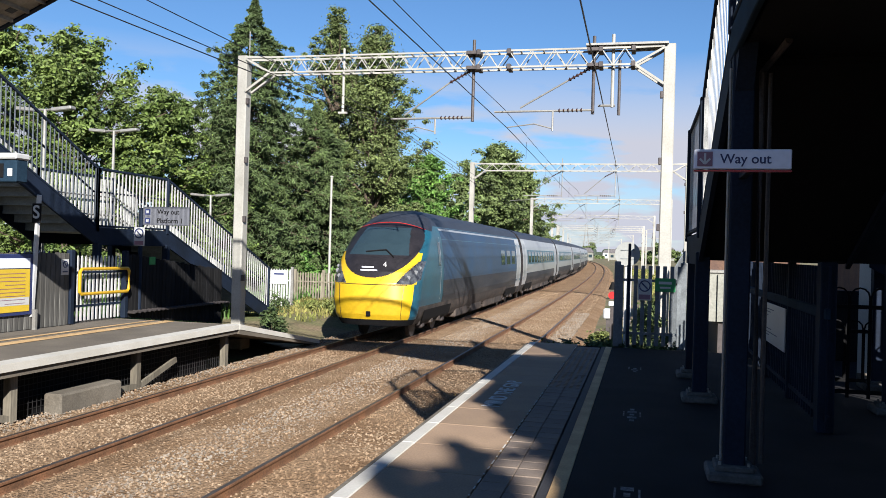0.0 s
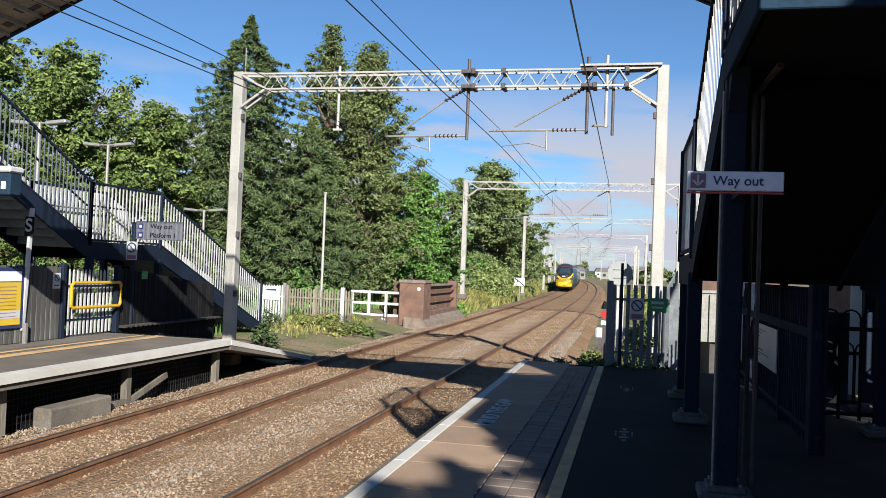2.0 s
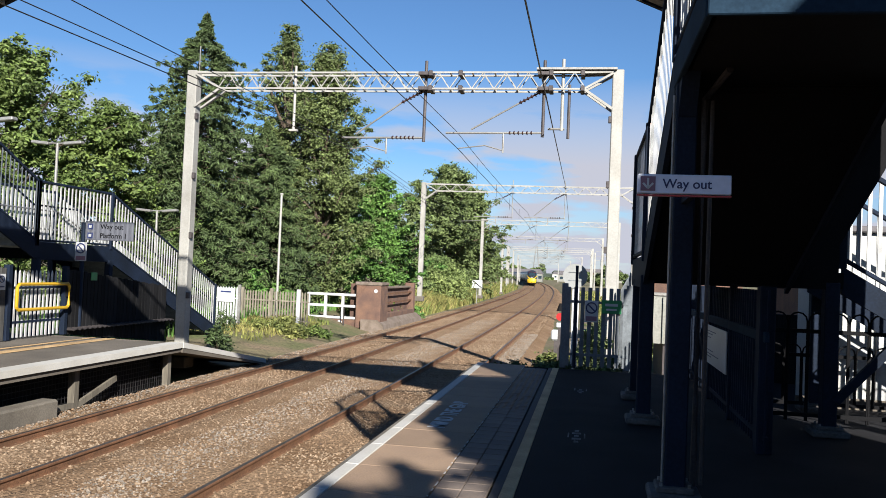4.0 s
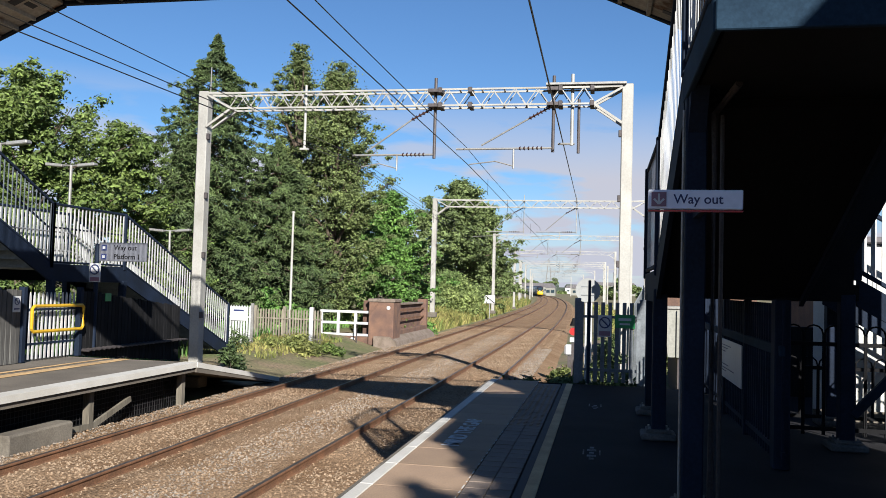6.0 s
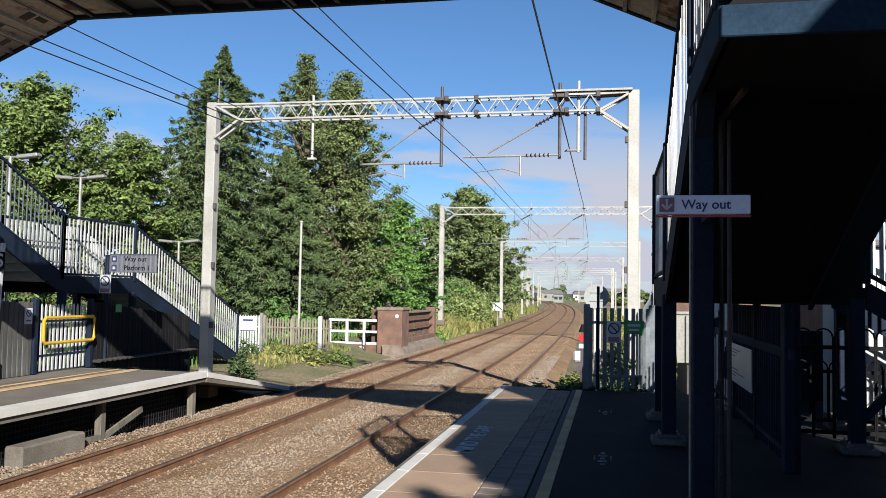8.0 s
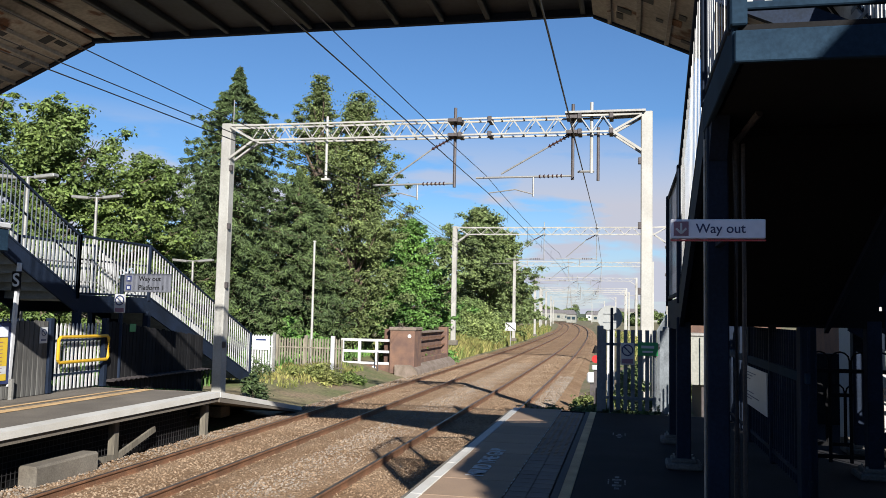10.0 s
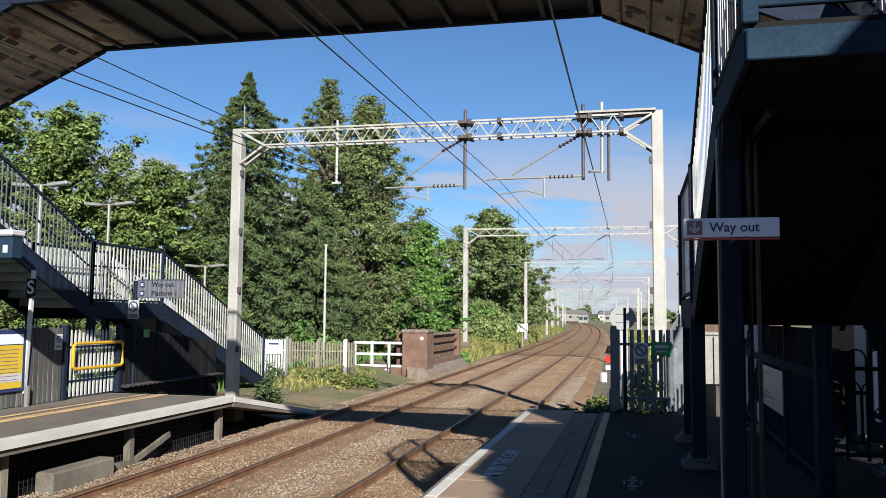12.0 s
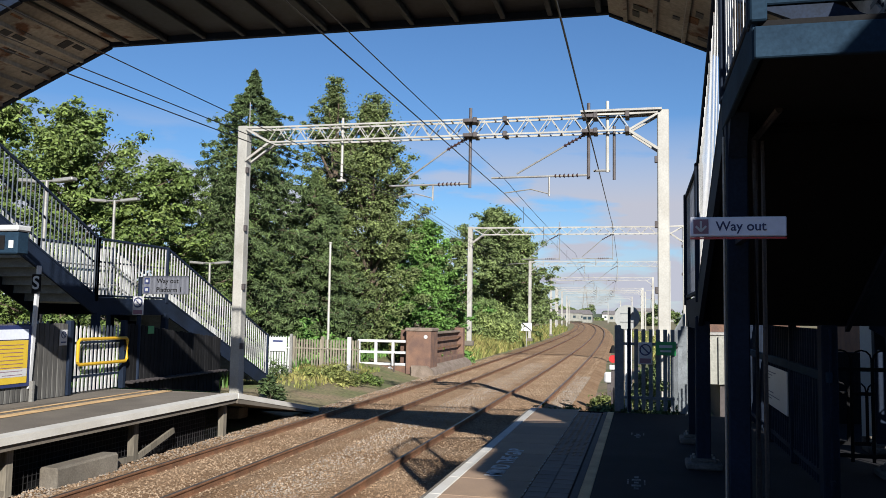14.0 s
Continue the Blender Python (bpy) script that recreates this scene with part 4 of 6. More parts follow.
st = [0.25 if i % 2 else -0.3 for i in range(len(ends))]
wire("contact_wire", [(-7.95, -6, 4.72), (-5.87, 20, 4.74)] + [on(u, -7.38 + s, 4.72) for u, s in zip(ends, st)], 0.009, "dark overhead contact wire of the far track")
wire("auxiliary_wire", [(-7.72, -6, 4.86), (-5.93, 20, 4.84)] + [on(u, -7.38 + s, 4.90) for u, s in zip(ends, st)], 0.008, "dark auxiliary overhead wire")
wire("messenger_wire", span([(-6.35, -6, 5.0), (-6.05, 20, 5.05)] + [on(u, -7.38 + s, 5.4) for u, s in zip(ends, st)], 0.12), 0.0075, "thin dark messenger wire of the far track")
wire("contact_wire", [(-3.2, -6, 4.80), (-3.12, 20, 4.80)] + [on(u, -3.52 - s, 4.74) for u, s in zip(ends, st)], 0.009, "dark overhead contact wire of the near track")
wire("messenger_wire", span([(-3.2, -6, 5.24), (-3.2, 20, 5.26)] + [on(u, -3.52 - s, 5.4) for u, s in zip(ends, st)], 0.12), 0.0075, "thin dark messenger wire of the near track")
wire("feeder_wire", [(-0.63, -6, 5.24), (-0.84, 20, 5.40)] + [on(u, -1.1, 6.9) for u in ends], 0.014, "thick dark feeder wire beside the near track")
dr = Build()
for k, off in ((0, -7.5), (1, -3.4)):
    for u in (26, 32, 38, 44, 54, 62, 70, 86, 96):
        x, y = bend(u, off)
        dr.tube((x, y, 4.74), (x, y, 5.25), 0.006, 4)
single("wire_droppers", dr, M["wire"], "thin vertical droppers between the overhead wires", "wire droppers", kind="stuff")


# ------------------------------------------------------------ train
def half_width(z):
    """Half the body's width at z above the rail."""
    zs = [0.30, 0.55, 1.00, 1.60, 2.20, 2.70, 3.05, 3.30, 3.46, 3.54, 3.58]
    ws = [1.08, 1.24, 1.34, 1.365, 1.335, 1.25, 1.12, 0.93, 0.66, 0.38, 0.0]
    return float(np.interp(z, zs, ws))


def nose_depth(x, z):
    """How far behind the tip the nose lies, seen from the front."""
    a = float(np.interp(z, [0.30, 0.6, 1.0, 1.45, 1.75, 2.1, 2.5, 2.9, 3.2, 3.4, 3.52, 3.58], [0.16, 0.03, 0.0, 0.06, 0.22, 0.55, 1.02, 1.62, 2.25, 2.95, 3.7, 4.4]))
    w = max(0.02, half_width(z))
    s = min(1.0, abs(x) / w)
    c = float(np.interp(z, [0.3, 1.5, 2.5, 3.2, 3.58], [0.75, 0.95, 1.1, 1.0, 0.1]))
    return a + c * (1 - math.sqrt(max(0.0, 1 - s ** 2.6)))


def nose_region(x, z):
    w = half_width(z)
    s = abs(x) / max(w, 0.01)
    if z > 3.13 - 0.20 * (x / 1.1) ** 2:
        return "roof"
    ax = abs(x)
    if 1.42 < z < 2.04 and ax > 0.76 and z < 1.46 + (ax - 0.76) * 1.25 and ax < 1.335 and z > 1.40 + max(0.0, ax - 1.15) * 0.8:
        return "lamp"
    oval = (x / 1.17) ** 2 + ((z - 2.50) / 0.92) ** 2
    if oval < 1 or z > 2.62 and s < 0.90:
        if 2.20 < z < 2.98 and abs(x) < 0.93 - 0.28 * (z - 2.2):
            return "screen"
        return "black"
    if z < 0.46:
        return "skirt"
    if z < 1.42:
        return "yellow" if s < 0.90 else "body"
    return "yellow" if s < 0.93 and z < 2.45 - 0.2 * s else "body"


# The nose skirt is black: shade below the nose is put into its colour.
REGION = {"roof": ("cab_roof", "train_roof"), "screen": ("windscreen", "glass"), "black": ("cab_surround", "train_black"), "skirt": ("nose_skirt", "black"),
          "yellow": ("nose_panel", "train_yellow"), "body": ("cab_side", "train_teal"), "lamp": ("headlight", "headlight")}


def body_side(b, y0, y1, z0, z1, proud=0.0, n=10, sides=(-1, 1)):
    """A strip of the car's curved side between two heights."""
    for s in sides:
        k = len(b.v)
        for i in range(n + 1):
            z = z0 + (z1 - z0) * i / n
            w = half_width(z) + proud
            b.v += [(s * w, y0, z), (s * w, y1, z)]
        for i in range(n):
            b.f.append((k + 2 * i, k + 2 * i + 1, k + 2 * i + 3, k + 2 * i + 2))
    return b


def bogie(ob, y):
    g = part("bogie", Build().box((0, y, 0.52), (2.2, 3.0, 0.22), bevel=0.04).box((1.05, y, 0.50), (0.16, 3.3, 0.30), bevel=0.05).box((-1.05, y, 0.50), (0.16, 3.3, 0.30), bevel=0.05)
             .box((1.16, y - 0.5, 0.55), (0.14, 0.3, 0.36), bevel=0.04).box((1.16, y + 0.5, 0.55), (0.14, 0.3, 0.36), bevel=0.04), M["train_skirt"], ob)
    for dy in (-1.35, 1.35):
        part("wheelset", Build().tube((-0.80, y + dy, 0.43), (-0.68, y + dy, 0.43), 0.43, 20).tube((0.68, y + dy, 0.43), (0.80, y + dy, 0.43), 0.43, 20).tube((-0.7, y + dy, 0.43), (0.7, y + dy, 0.43), 0.08, 8)
             .box((1.06, y + dy, 0.43), (0.2, 0.34, 0.30), bevel=0.05), M["dark_steel"], g)


def car(kind, at):
    """A coach standing along y, its rail level at z = 0 and its middle at y = 0."""
    L = 23.0
    lead = kind == "lead"
    ob = thing("train_power_car" if lead else "train_coach", (0, 0, 0),
               "teal high-speed train end car with yellow nose and black cab" if lead else "pale grey high-speed train coach with dark window band", "train car", "cars of the train")
    y0, y1 = -L / 2, L / 2
    ys = y0
    if lead:
        grids = {(k, s): Build() for k in REGION for s in (-1, 0, 1)}
        nx, nz = 150, 220
        zz = [0.30 + 3.28 * (i / nz) for i in range(nz + 1)]
        zz[-1] = 3.579
        pts = [[(half_width(z) * math.sin(math.pi / 2 * (2 * j / nx - 1)), z) for j in range(nx + 1)] for z in zz]
        for i in range(nz):
            for j in range(nx):
                q = [pts[i][j], pts[i][j + 1], pts[i + 1][j + 1], pts[i + 1][j]]
                cx, cz = sum(p[0] for p in q) / 4, sum(p[1] for p in q) / 4
                r = nose_region(cx, cz)
                sink = 0.012 if r == "screen" else 0.0
                grids[r, (1 if cx > 0 else -1) if r in ("lamp", "body") else 0].add([(p[0], y0 + nose_depth(*p) + sink, p[1]) for p in q], [(0, 1, 2, 3)])
        for (r, _), b in grids.items():
            if b.f:
                me = bpy.data.meshes.new(REGION[r][0])
                me.from_pydata(b.v, [], b.f)
                bm = bmesh.new()
                bm.from_mesh(me)
                bmesh.ops.remove_doubles(bm, verts=bm.verts, dist=0.0005)
                bmesh.ops.recalc_face_normals(bm, faces=bm.faces)
                bm.to_mesh(me)
                bm.free()
                me.materials.append(M[REGION[r][1]])
                me.polygons.foreach_set("use_smooth", [True] * len(me.polygons))
                o = new(REGION[r][0], me)
                o.parent = ob
                ORIGIN[o.name] = Vector((0, 0, 0))

        def rim(z):
            return y0 + nose_depth(half_width(z), z)
        side = Build()
        top = Build()
        low = Build()
        for s in (-1, 1):
            for b, za, zb, n in ((low, 0.30, 0.80, 4), (side, 0.80, 3.07, 24), (top, 3.07, 3.579, 14)):
                k = len(b.v)
                for i in range(n + 1):
                    z = za + (zb - za) * i / n
                    b.v += [(s * half_width(z), rim(z) - 0.002, z), (s * half_width(z), y1, z)]
                for i in range(n):
                    b.f.append((k + 2 * i, k + 2 * i + 1, k + 2 * i + 3, k + 2 * i + 2))
        part("body_side", side, M["train_teal"], ob, smooth=True)
        part("blue_side", body_side(Build(), y0 + 3.7, y1 - 1.8, 1.30, 3.05, 0.003, n=18), M["train_blue"], ob, "dusty dark blue side", True)
        part("roof", top, M["train_roof"], ob, smooth=True)
        part("skirt", low, M["train_skirt"], ob, smooth=True)
        for s in (-1, 1):
            for x, z, r in ((1.06, 1.60, 0.055), (1.20, 1.74, 0.06), (1.27, 1.86, 0.045)):
                yy = y0 + nose_depth(x, z)
                part("lamp_lens", Build().tube((s * x, yy - 0.012, z), (s * x, yy + 0.06, z), r, 14), M["lens"], ob)
            part("cab_door_line", body_side(Build(), y0 + 3.3, y0 + 3.34, 0.9, 2.75, 0.004, sides=(s,)), M["train_white"], ob)
            part("cab_window", body_side(Build(), y0 + 3.0, y0 + 3.26, 1.9, 2.6, 0.005, sides=(s,)), M["glass"], ob)
        wp = Build()
        for a, b in (((-0.35, 2.28), (0.25, 2.34)), ((0.25, 2.34), (0.55, 2.14))):
            wp.tube((a[0], y0 + nose_depth(*a) - 0.03, a[1]), (b[0], y0 + nose_depth(*b) - 0.03, b[1]), 0.02, 6)
        part("wiper", wp, M["black"], ob)
        bars = Build()
        for x, z, w, h in ((-0.14, 1.86, 0.36, 0.035), (-0.08, 1.78, 0.50, 0.035)):
            yy = y0 + nose_depth(x, z) - 0.03
            bars.box((x, yy, z), (w, 0.02, h))
        part("name_bar", bars, M["sign_grey"], ob)
        d = y0 + nose_depth(0.3, 1.93) - 0.04
        lettering("4", 0.24, M["white"], (0.36, d, 1.93), ob, FACE_S)
        part("coupler_hatch", Build().box((0, y0 + 0.02, 0.62), (0.13, 0.06, 0.13), bevel=0.02), M["black"], ob)
        seam = Build()
        for x0, z0, x1, z1 in ((-1.05, 1.40, 1.05, 1.40), (-0.98, 1.40, -0.90, 0.45), (0.98, 1.40, 0.90, 0.45)):
            for i in range(12):
                a, b = [(x0 + (x1 - x0) * f, z0 + (z1 - z0) * f) for f in (i / 12, (i + 1) / 12)]
                seam.tube((a[0], y0 + nose_depth(*a) - 0.002, a[1]), (b[0], y0 + nose_depth(*b) - 0.002, b[1]), 0.010, 4)
        part("panel_seam", seam, M["train_black"], ob)
        arc = Build()
        for i in range(24):
            xa, xb = [1.06 * math.sin(math.pi / 2 * (2 * (i + k) / 24 - 1)) for k in (0, 1)]
            za, zb = [3.13 - 0.20 * (x / 1.1) ** 2 for x in (xa, xb)]
            arc.tube((xa, y0 + nose_depth(xa, za) - 0.004, za), (xb, y0 + nose_depth(xb, zb) - 0.004, zb), 0.014, 4)
        part("red_line", arc, M["red"], ob)
        part("roof_stripe", body_side(Build(), y0 + 3.6, y1, 2.96, 3.02, 0.004), M["train_grey"], ob)
        part("dark_band", body_side(Build(), y0 + 3.7, y1 - 1.8, 0.80, 1.46, 0.005), M["train_grime"], ob, "dirty dark lower band")
        ys = y0 + 15
    else:
        part("body_side", body_side(Build(), y0, y1, 0.80, 3.07, n=20), M["train_grey"], ob, smooth=True)
        tp = Build()
        body_side(tp, y0, y1, 3.07, 3.579, n=14)
        part("roof", tp, M["train_roof"], ob, smooth=True)
        part("skirt", body_side(Build(), y0, y1, 0.30, 0.80, n=4), M["train_skirt"], ob, smooth=True)
        part("lower_band", body_side(Build(), y0 + 2.0, y1 - 2.0, 0.80, 1.25, 0.004), M["train_grime"], ob, "dirty dark lower band")
        part("window_band", body_side(Build(), y0 + 2.3, y1 - 2.3, 1.72, 2.50, 0.004), M["train_teal"], ob)
        part("end_wall", Build().prism([(half_width(z), z) for z in np.linspace(0.3, 3.57, 20)] + [(-half_width(z), z) for z in np.linspace(3.57, 0.3, 20)], "y", y0, y0 + 0.05), M["train_black"], ob)
    part("end_wall", Build().prism([(half_width(z), z) for z in np.linspace(0.3, 3.57, 20)] + [(-half_width(z), z) for z in np.linspace(3.57, 0.3, 20)], "y", y1 - 0.05, y1), M["train_black"], ob)
    ends_y = ((y1 - 1.75, y1 - 0.15),) if lead else ((y1 - 1.75, y1 - 0.15), (y0 + 0.15, y0 + 1.75))
    for a, b in ends_y:
        for s in (-1, 1):
            part("door_panel", body_side(Build(), a, b, 0.66, 3.0, 0.006, sides=(s,)), M["train_white"], ob, "white door panel")
            part("door", body_side(Build(), a + 0.35, b - 0.35, 0.9, 2.8, 0.012, sides=(s,)), M["train_grey"], ob)
    y = ys + (1.0 if lead else 2.8)
    while y < y1 - 3.4:
        for s in (-1, 1):
            part("window", body_side(Build(), y, y + 1.15, 1.80, 2.42, 0.010, n=5, sides=(s,)), M["glass"], ob)
        y += 1.75
    for child in list(ob.children_recursive):
        if child.name.startswith("lettering"):
            child.location.z = child.location.z * 1.08 + 0.12
            continue
        for v in child.data.vertices:
            v.co.z = v.co.z * 1.08 + 0.12
    for by in (-8.2, 8.2):
        bogie(ob, by)
        for s in (-1, 1):
            # Black sheet on the skirt puts the wheel opening's shade into colour.
            part("bogie_opening_sheet", body_side(Build(), by - 1.9, by + 1.9, 0.44, 0.86, 0.008, n=4, sides=(s,)), M["black"], ob, "black sheet for the dark opening round the wheels")
    box = Build()
    for by, s in ((-3.6, 1), (-0.6, 1), (2.4, 1), (5.0, 1)):
        box.box((0, by, 0.50), (2.3, 2.3, 0.5), bevel=0.05)
    part("underframe_boxes", box, M["train_skirt"], ob)
    part("gangway", Build().box((0, y1 + 0.3, 1.9), (1.3, 0.7, 2.2)), M["black"], ob)
    return ob


CARS = [car("lead", None), car("coach", None)]
for _ in range(8):
    CARS.append(copy_thing(CARS[1], Matrix()))
TAIL_0, SPEED, CAR_GAP = 22.65, 49.0, 23.9


# ------------------------------------------------------------ trees
def leaf_cloud(centres, radii, per, size, seed, flat=0.7, wide=0.55):
    """Many small bent leaf sprays, thick at the outside of each clump."""
    rng = np.random.default_rng(seed)
    c = np.repeat(np.asarray(centres, float), per, 0)
    r = np.repeat(np.asarray(radii, float), per, 0)
    n = len(c)
    d = rng.normal(size=(n, 3))
    d /= np.linalg.norm(d, axis=1)[:, None] + 1e-9
    rad = 0.12 + 0.62 * np.abs(rng.normal(size=n))
    p = c + d * r * rad[:, None]
    nn = 0.75 * d + np.array((0.0, 0.0, 0.55)) + 0.45 * rng.normal(size=(n, 3))
    nn /= np.linalg.norm(nn, axis=1)[:, None] + 1e-9
    a = rng.normal(size=(n, 3))
    a[:, 2] *= flat
    a -= (a * nn).sum(1)[:, None] * nn
    a /= np.linalg.norm(a, axis=1)[:, None] + 1e-9
    b = np.cross(nn, a)
    s = (size * (0.55 + 0.9 * rng.random(n)))[:, None]
    up = np.cross(a, b) * s * 0.25
    v = np.stack([p - a * s, p + b * s * wide + up, p + a * s * 1.1, p - b * s * wide + up], 1).reshape(-1, 3)
    f = (np.arange(n) * 4)[:, None] + np.array([0, 1, 2, 3])
    return v, f


def crown_mesh(name, v, f, mat):
    me = bpy.data.meshes.new(name)
    me.from_pydata(v.tolist(), [], f.tolist())
    me.materials.append(mat)
    return me


def limb(b, p, q, r0, r1, seed, n=5):
    rng = random.Random(seed)
    p, q = Vector(p), Vector(q)
    last, lr = p, r0
    for i in range(1, n + 1):
        f = i / n
        w = (q - p).length * 0.04
        c = p + (q - p) * f + Vector((rng.uniform(-w, w), rng.uniform(-w, w), rng.uniform(-w, w) * 0.5)) * (1 if i < n else 0)
        r = r0 + (r1 - r0) * f
        b.tube(last, c, lr, 7, r)
        last, lr = c, r


def broadleaf(x, y, z0, height, spread, mat, label, seed, clumps=60, per=220, leaf=0.14, low=0.15, name="tree", squash=1.0, fluff=1.0):
    rng = random.Random(seed)
    ob = thing(name, (x, y, z0), label, "tree", "trees beside the line")
    b = Build()
    top = Vector((x + rng.uniform(-0.3, 0.3), y, z0 + height * 0.75))
    limb(b, (x, y, z0 - 0.2), top, 0.035 * height * 0.6, 0.04, seed)
    cs, rs = [], []
    sprays = max(8, clumps // 4)
    for i in range(sprays):
        f = low + (1 - low) * ((i + rng.random()) / sprays) ** 0.9
        prof = math.sin(math.pi * min(1.0, 0.12 + 0.88 * ((f - low) / (1 - low))) ** 0.85) ** 0.7 if f < 0.999 else 0.1
        a = rng.uniform(0, 2 * math.pi)
        reach = spread * prof * (rng.uniform(0.95, 1.32) if rng.random() < 0.3 else rng.uniform(0.35, 1.0))
        root = Vector((x, y, z0)).lerp(top, max(0.1, (f - 0.16) / 0.78))
        tip = Vector((x + math.cos(a) * reach, y + math.sin(a) * reach * squash, z0 + height * f + rng.uniform(-0.03, 0.10) * reach))
        if i % 2 == 0:
            limb(b, root, tip, 0.006 * height, 0.012, seed + i, 3)
        for k in range(5):
            q = 0.42 + 0.58 * (k + rng.random() * 0.6) / 4.6
            c = root.lerp(tip, q) + Vector((rng.gauss(0, 1), rng.gauss(0, 1), rng.gauss(0, 0.8))) * spread * 0.055
            cr = spread * fluff * rng.uniform(0.075, 0.17) * (1.25 - 0.75 * q)
            cs.append(tuple(c))
            rs.append((cr * 1.25, cr * 1.25, cr * 0.62))
    part("trunk", b, M["bark"], ob)
    v, f = leaf_cloud(cs, rs, per, leaf, seed)
    o = new("crown", crown_mesh("crown", v - np.array((x, y, z0)), f, mat))
    o.parent = ob
    return ob


def conifer(x, y, z0, height, spread, mat, label, seed, tiers=34, per=90, leaf=0.17, droop=0.25, sparse=0.0, lean=0.0):
    rng = random.Random(seed)
    ob = thing("conifer", (x, y, z0), label, "tree", "trees beside the line")
    b = Build()
    limb(b, (x, y, z0 - 0.2), (x + lean, y, z0 + height), 0.018 * height, 0.02, seed, 8)
    cs, rs = [], []
    for i in range(tiers):
        f = (i + 0.5) / tiers
        z = z0 + height * (0.04 + 0.95 * f)
        R = spread * (1 - math.exp(-height * (1 - f) / (height * 0.30))) * rng.uniform(0.80, 1.15) * min(1.0, (1 - f) / 0.13) ** 0.6 + 0.04
        n = max(4, int(5 + 9 * (1 - f)))
        for k in range(n):
            if rng.random() < sparse:
                continue
            a = 2 * math.pi * (k + rng.random()) / n
            R2 = R * rng.uniform(0.60, 1.22)
            tip = Vector((x + lean * f + math.cos(a) * R2, y + math.sin(a) * R2, z - droop * R2 + rng.uniform(-0.1, 0.1)))
            base = Vector((x + lean * f, y, z))
            if k % 2 == 0:
                b.tube(base, tip, 0.03, 4, 0.008)
            for q in (0.40, 0.60, 0.78, 0.96):
                c = base.lerp(tip, q)
                w = 0.07 + 0.13 * R2 * (1.25 - q)
                cs.append(tuple(c))
                rs.append((w, w, w * 0.36 + 0.05))
    part("trunk", b, M["bark"], ob)
    keep = max(8, int(per))
    v, f = leaf_cloud(cs, rs, keep, leaf, seed, flat=1.1, wide=0.26)
    o = new("crown", crown_mesh("crown", v - np.array((x, y, z0)), f, mat))
    o.parent = ob
    return ob


def bush(x, y, z0, rx, ry, h, mat, label, seed, clumps=16, per=160, leaf=0.10, name="bush"):
    rng = random.Random(seed)
    ob = thing(name, (x, y, z0), label, "bush", "bushes beside the line")
    cs, rs = [], []
    b = Build()
    for i in range(clumps):
        a, r = rng.uniform(0, 6.283), math.sqrt(rng.random())
        hh = h * (1 - 0.55 * r * r) * rng.uniform(0.25, 0.9)
        c = (x + math.cos(a) * rx * r, y + math.sin(a) * ry * r, z0 + hh)
        cs.append(c)
        k = min(rx, ry, h) * rng.uniform(0.25, 0.45)
        rs.append((k, k, k * 0.8))
        if i < 9:
            b.tube((x + (c[0] - x) * 0.3, y + (c[1] - y) * 0.3, z0 - 0.1), c, 0.02, 5, 0.006)
    part("stems", b, M["bark"], ob)
    v, f = leaf_cloud(cs, rs, per, leaf, seed)
    o = new("foliage", crown_mesh("foliage", v - np.array((x, y, z0)), f, mat))
    o.parent = ob
    return ob


conifer(-18.4, 37, -0.9, 14.7, 4.0, M["leaf_fir"], "tall dense dark green conifer with a narrow tip", 5, tiers=66, per=40, leaf=0.115)
conifer(-21.2, 40, -0.9, 10.8, 3.2, M["leaf_fir"], "dark green conifer beside the taller one", 6, tiers=46, per=38, leaf=0.115)
conifer(-15.9, 39, -0.9, 9.8, 3.0, M["leaf_fir"], "lower dark green conifer", 7, tiers=44, per=38, leaf=0.115)
broadleaf(-17.0, 44.5, -0.9, 16.4, 2.5, M["leaf_pine"], "tall thin olive-green tree with an open crown", 11, clumps=420, per=110, leaf=0.075, low=0.10, fluff=1.45)
broadleaf(-14.3, 43.5, -0.9, 14.9, 3.1, M["leaf_pine"], "tall brownish-green tree with hanging sprays", 12, clumps=620, per=120, leaf=0.075, low=0.03, fluff=1.4)
broadleaf(-23.8, 31, -0.9, 11.6, 4.8, M["leaf"], "large broadleaved tree behind the stairs", 21, clumps=480, per=95, leaf=0.095, low=0.08)
broadleaf(-28.0, 31, -0.9, 12.5, 4.3, M["leaf"], "large broadleaved tree in full leaf", 22, clumps=300, per=90, leaf=0.095, low=0.12)
broadleaf(-20.8, 33, -0.9, 9.4, 4.0, M["leaf"], "mid-sized tree with yellowing leaves", 23, clumps=380, per=95, leaf=0.09, low=0.03)
broadleaf(-21.0, 27, -0.9, 5.8, 2.8, M["leaf"], "low spreading tree behind the stairs", 24, clumps=170, per=90, leaf=0.085, low=0.03)
broadleaf(-17.6, 28.5, -0.9, 4.6, 2.0, M["leaf"], "low leafy tree beside the car park lamps", 25, clumps=120, per=90, leaf=0.085, low=0.03)
broadleaf(-16.6, 54, -0.9, 10.2, 3.4, M["leaf_dull"], "broad tree in the row beyond the wall", 31, clumps=220, per=90, leaf=0.12, low=0.03)
broadleaf(-13.2, 51, -0.9, 8.8, 3.3, M["leaf_bright"], "bright green broadleaved tree", 32, clumps=400, per=100, leaf=0.10, low=0.02)
broadleaf(-12.0, 45.5, -0.9, 5.4, 2.3, M["leaf_bright"], "low bright green tree at the parapet", 33, clumps=190, per=100, leaf=0.095, low=0.02)
broadleaf(-14.6, 66, -0.9, 9.0, 3.6, M["leaf_dull"], "dark green tree in the row", 34, clumps=90, per=110, leaf=0.18, low=0.03)
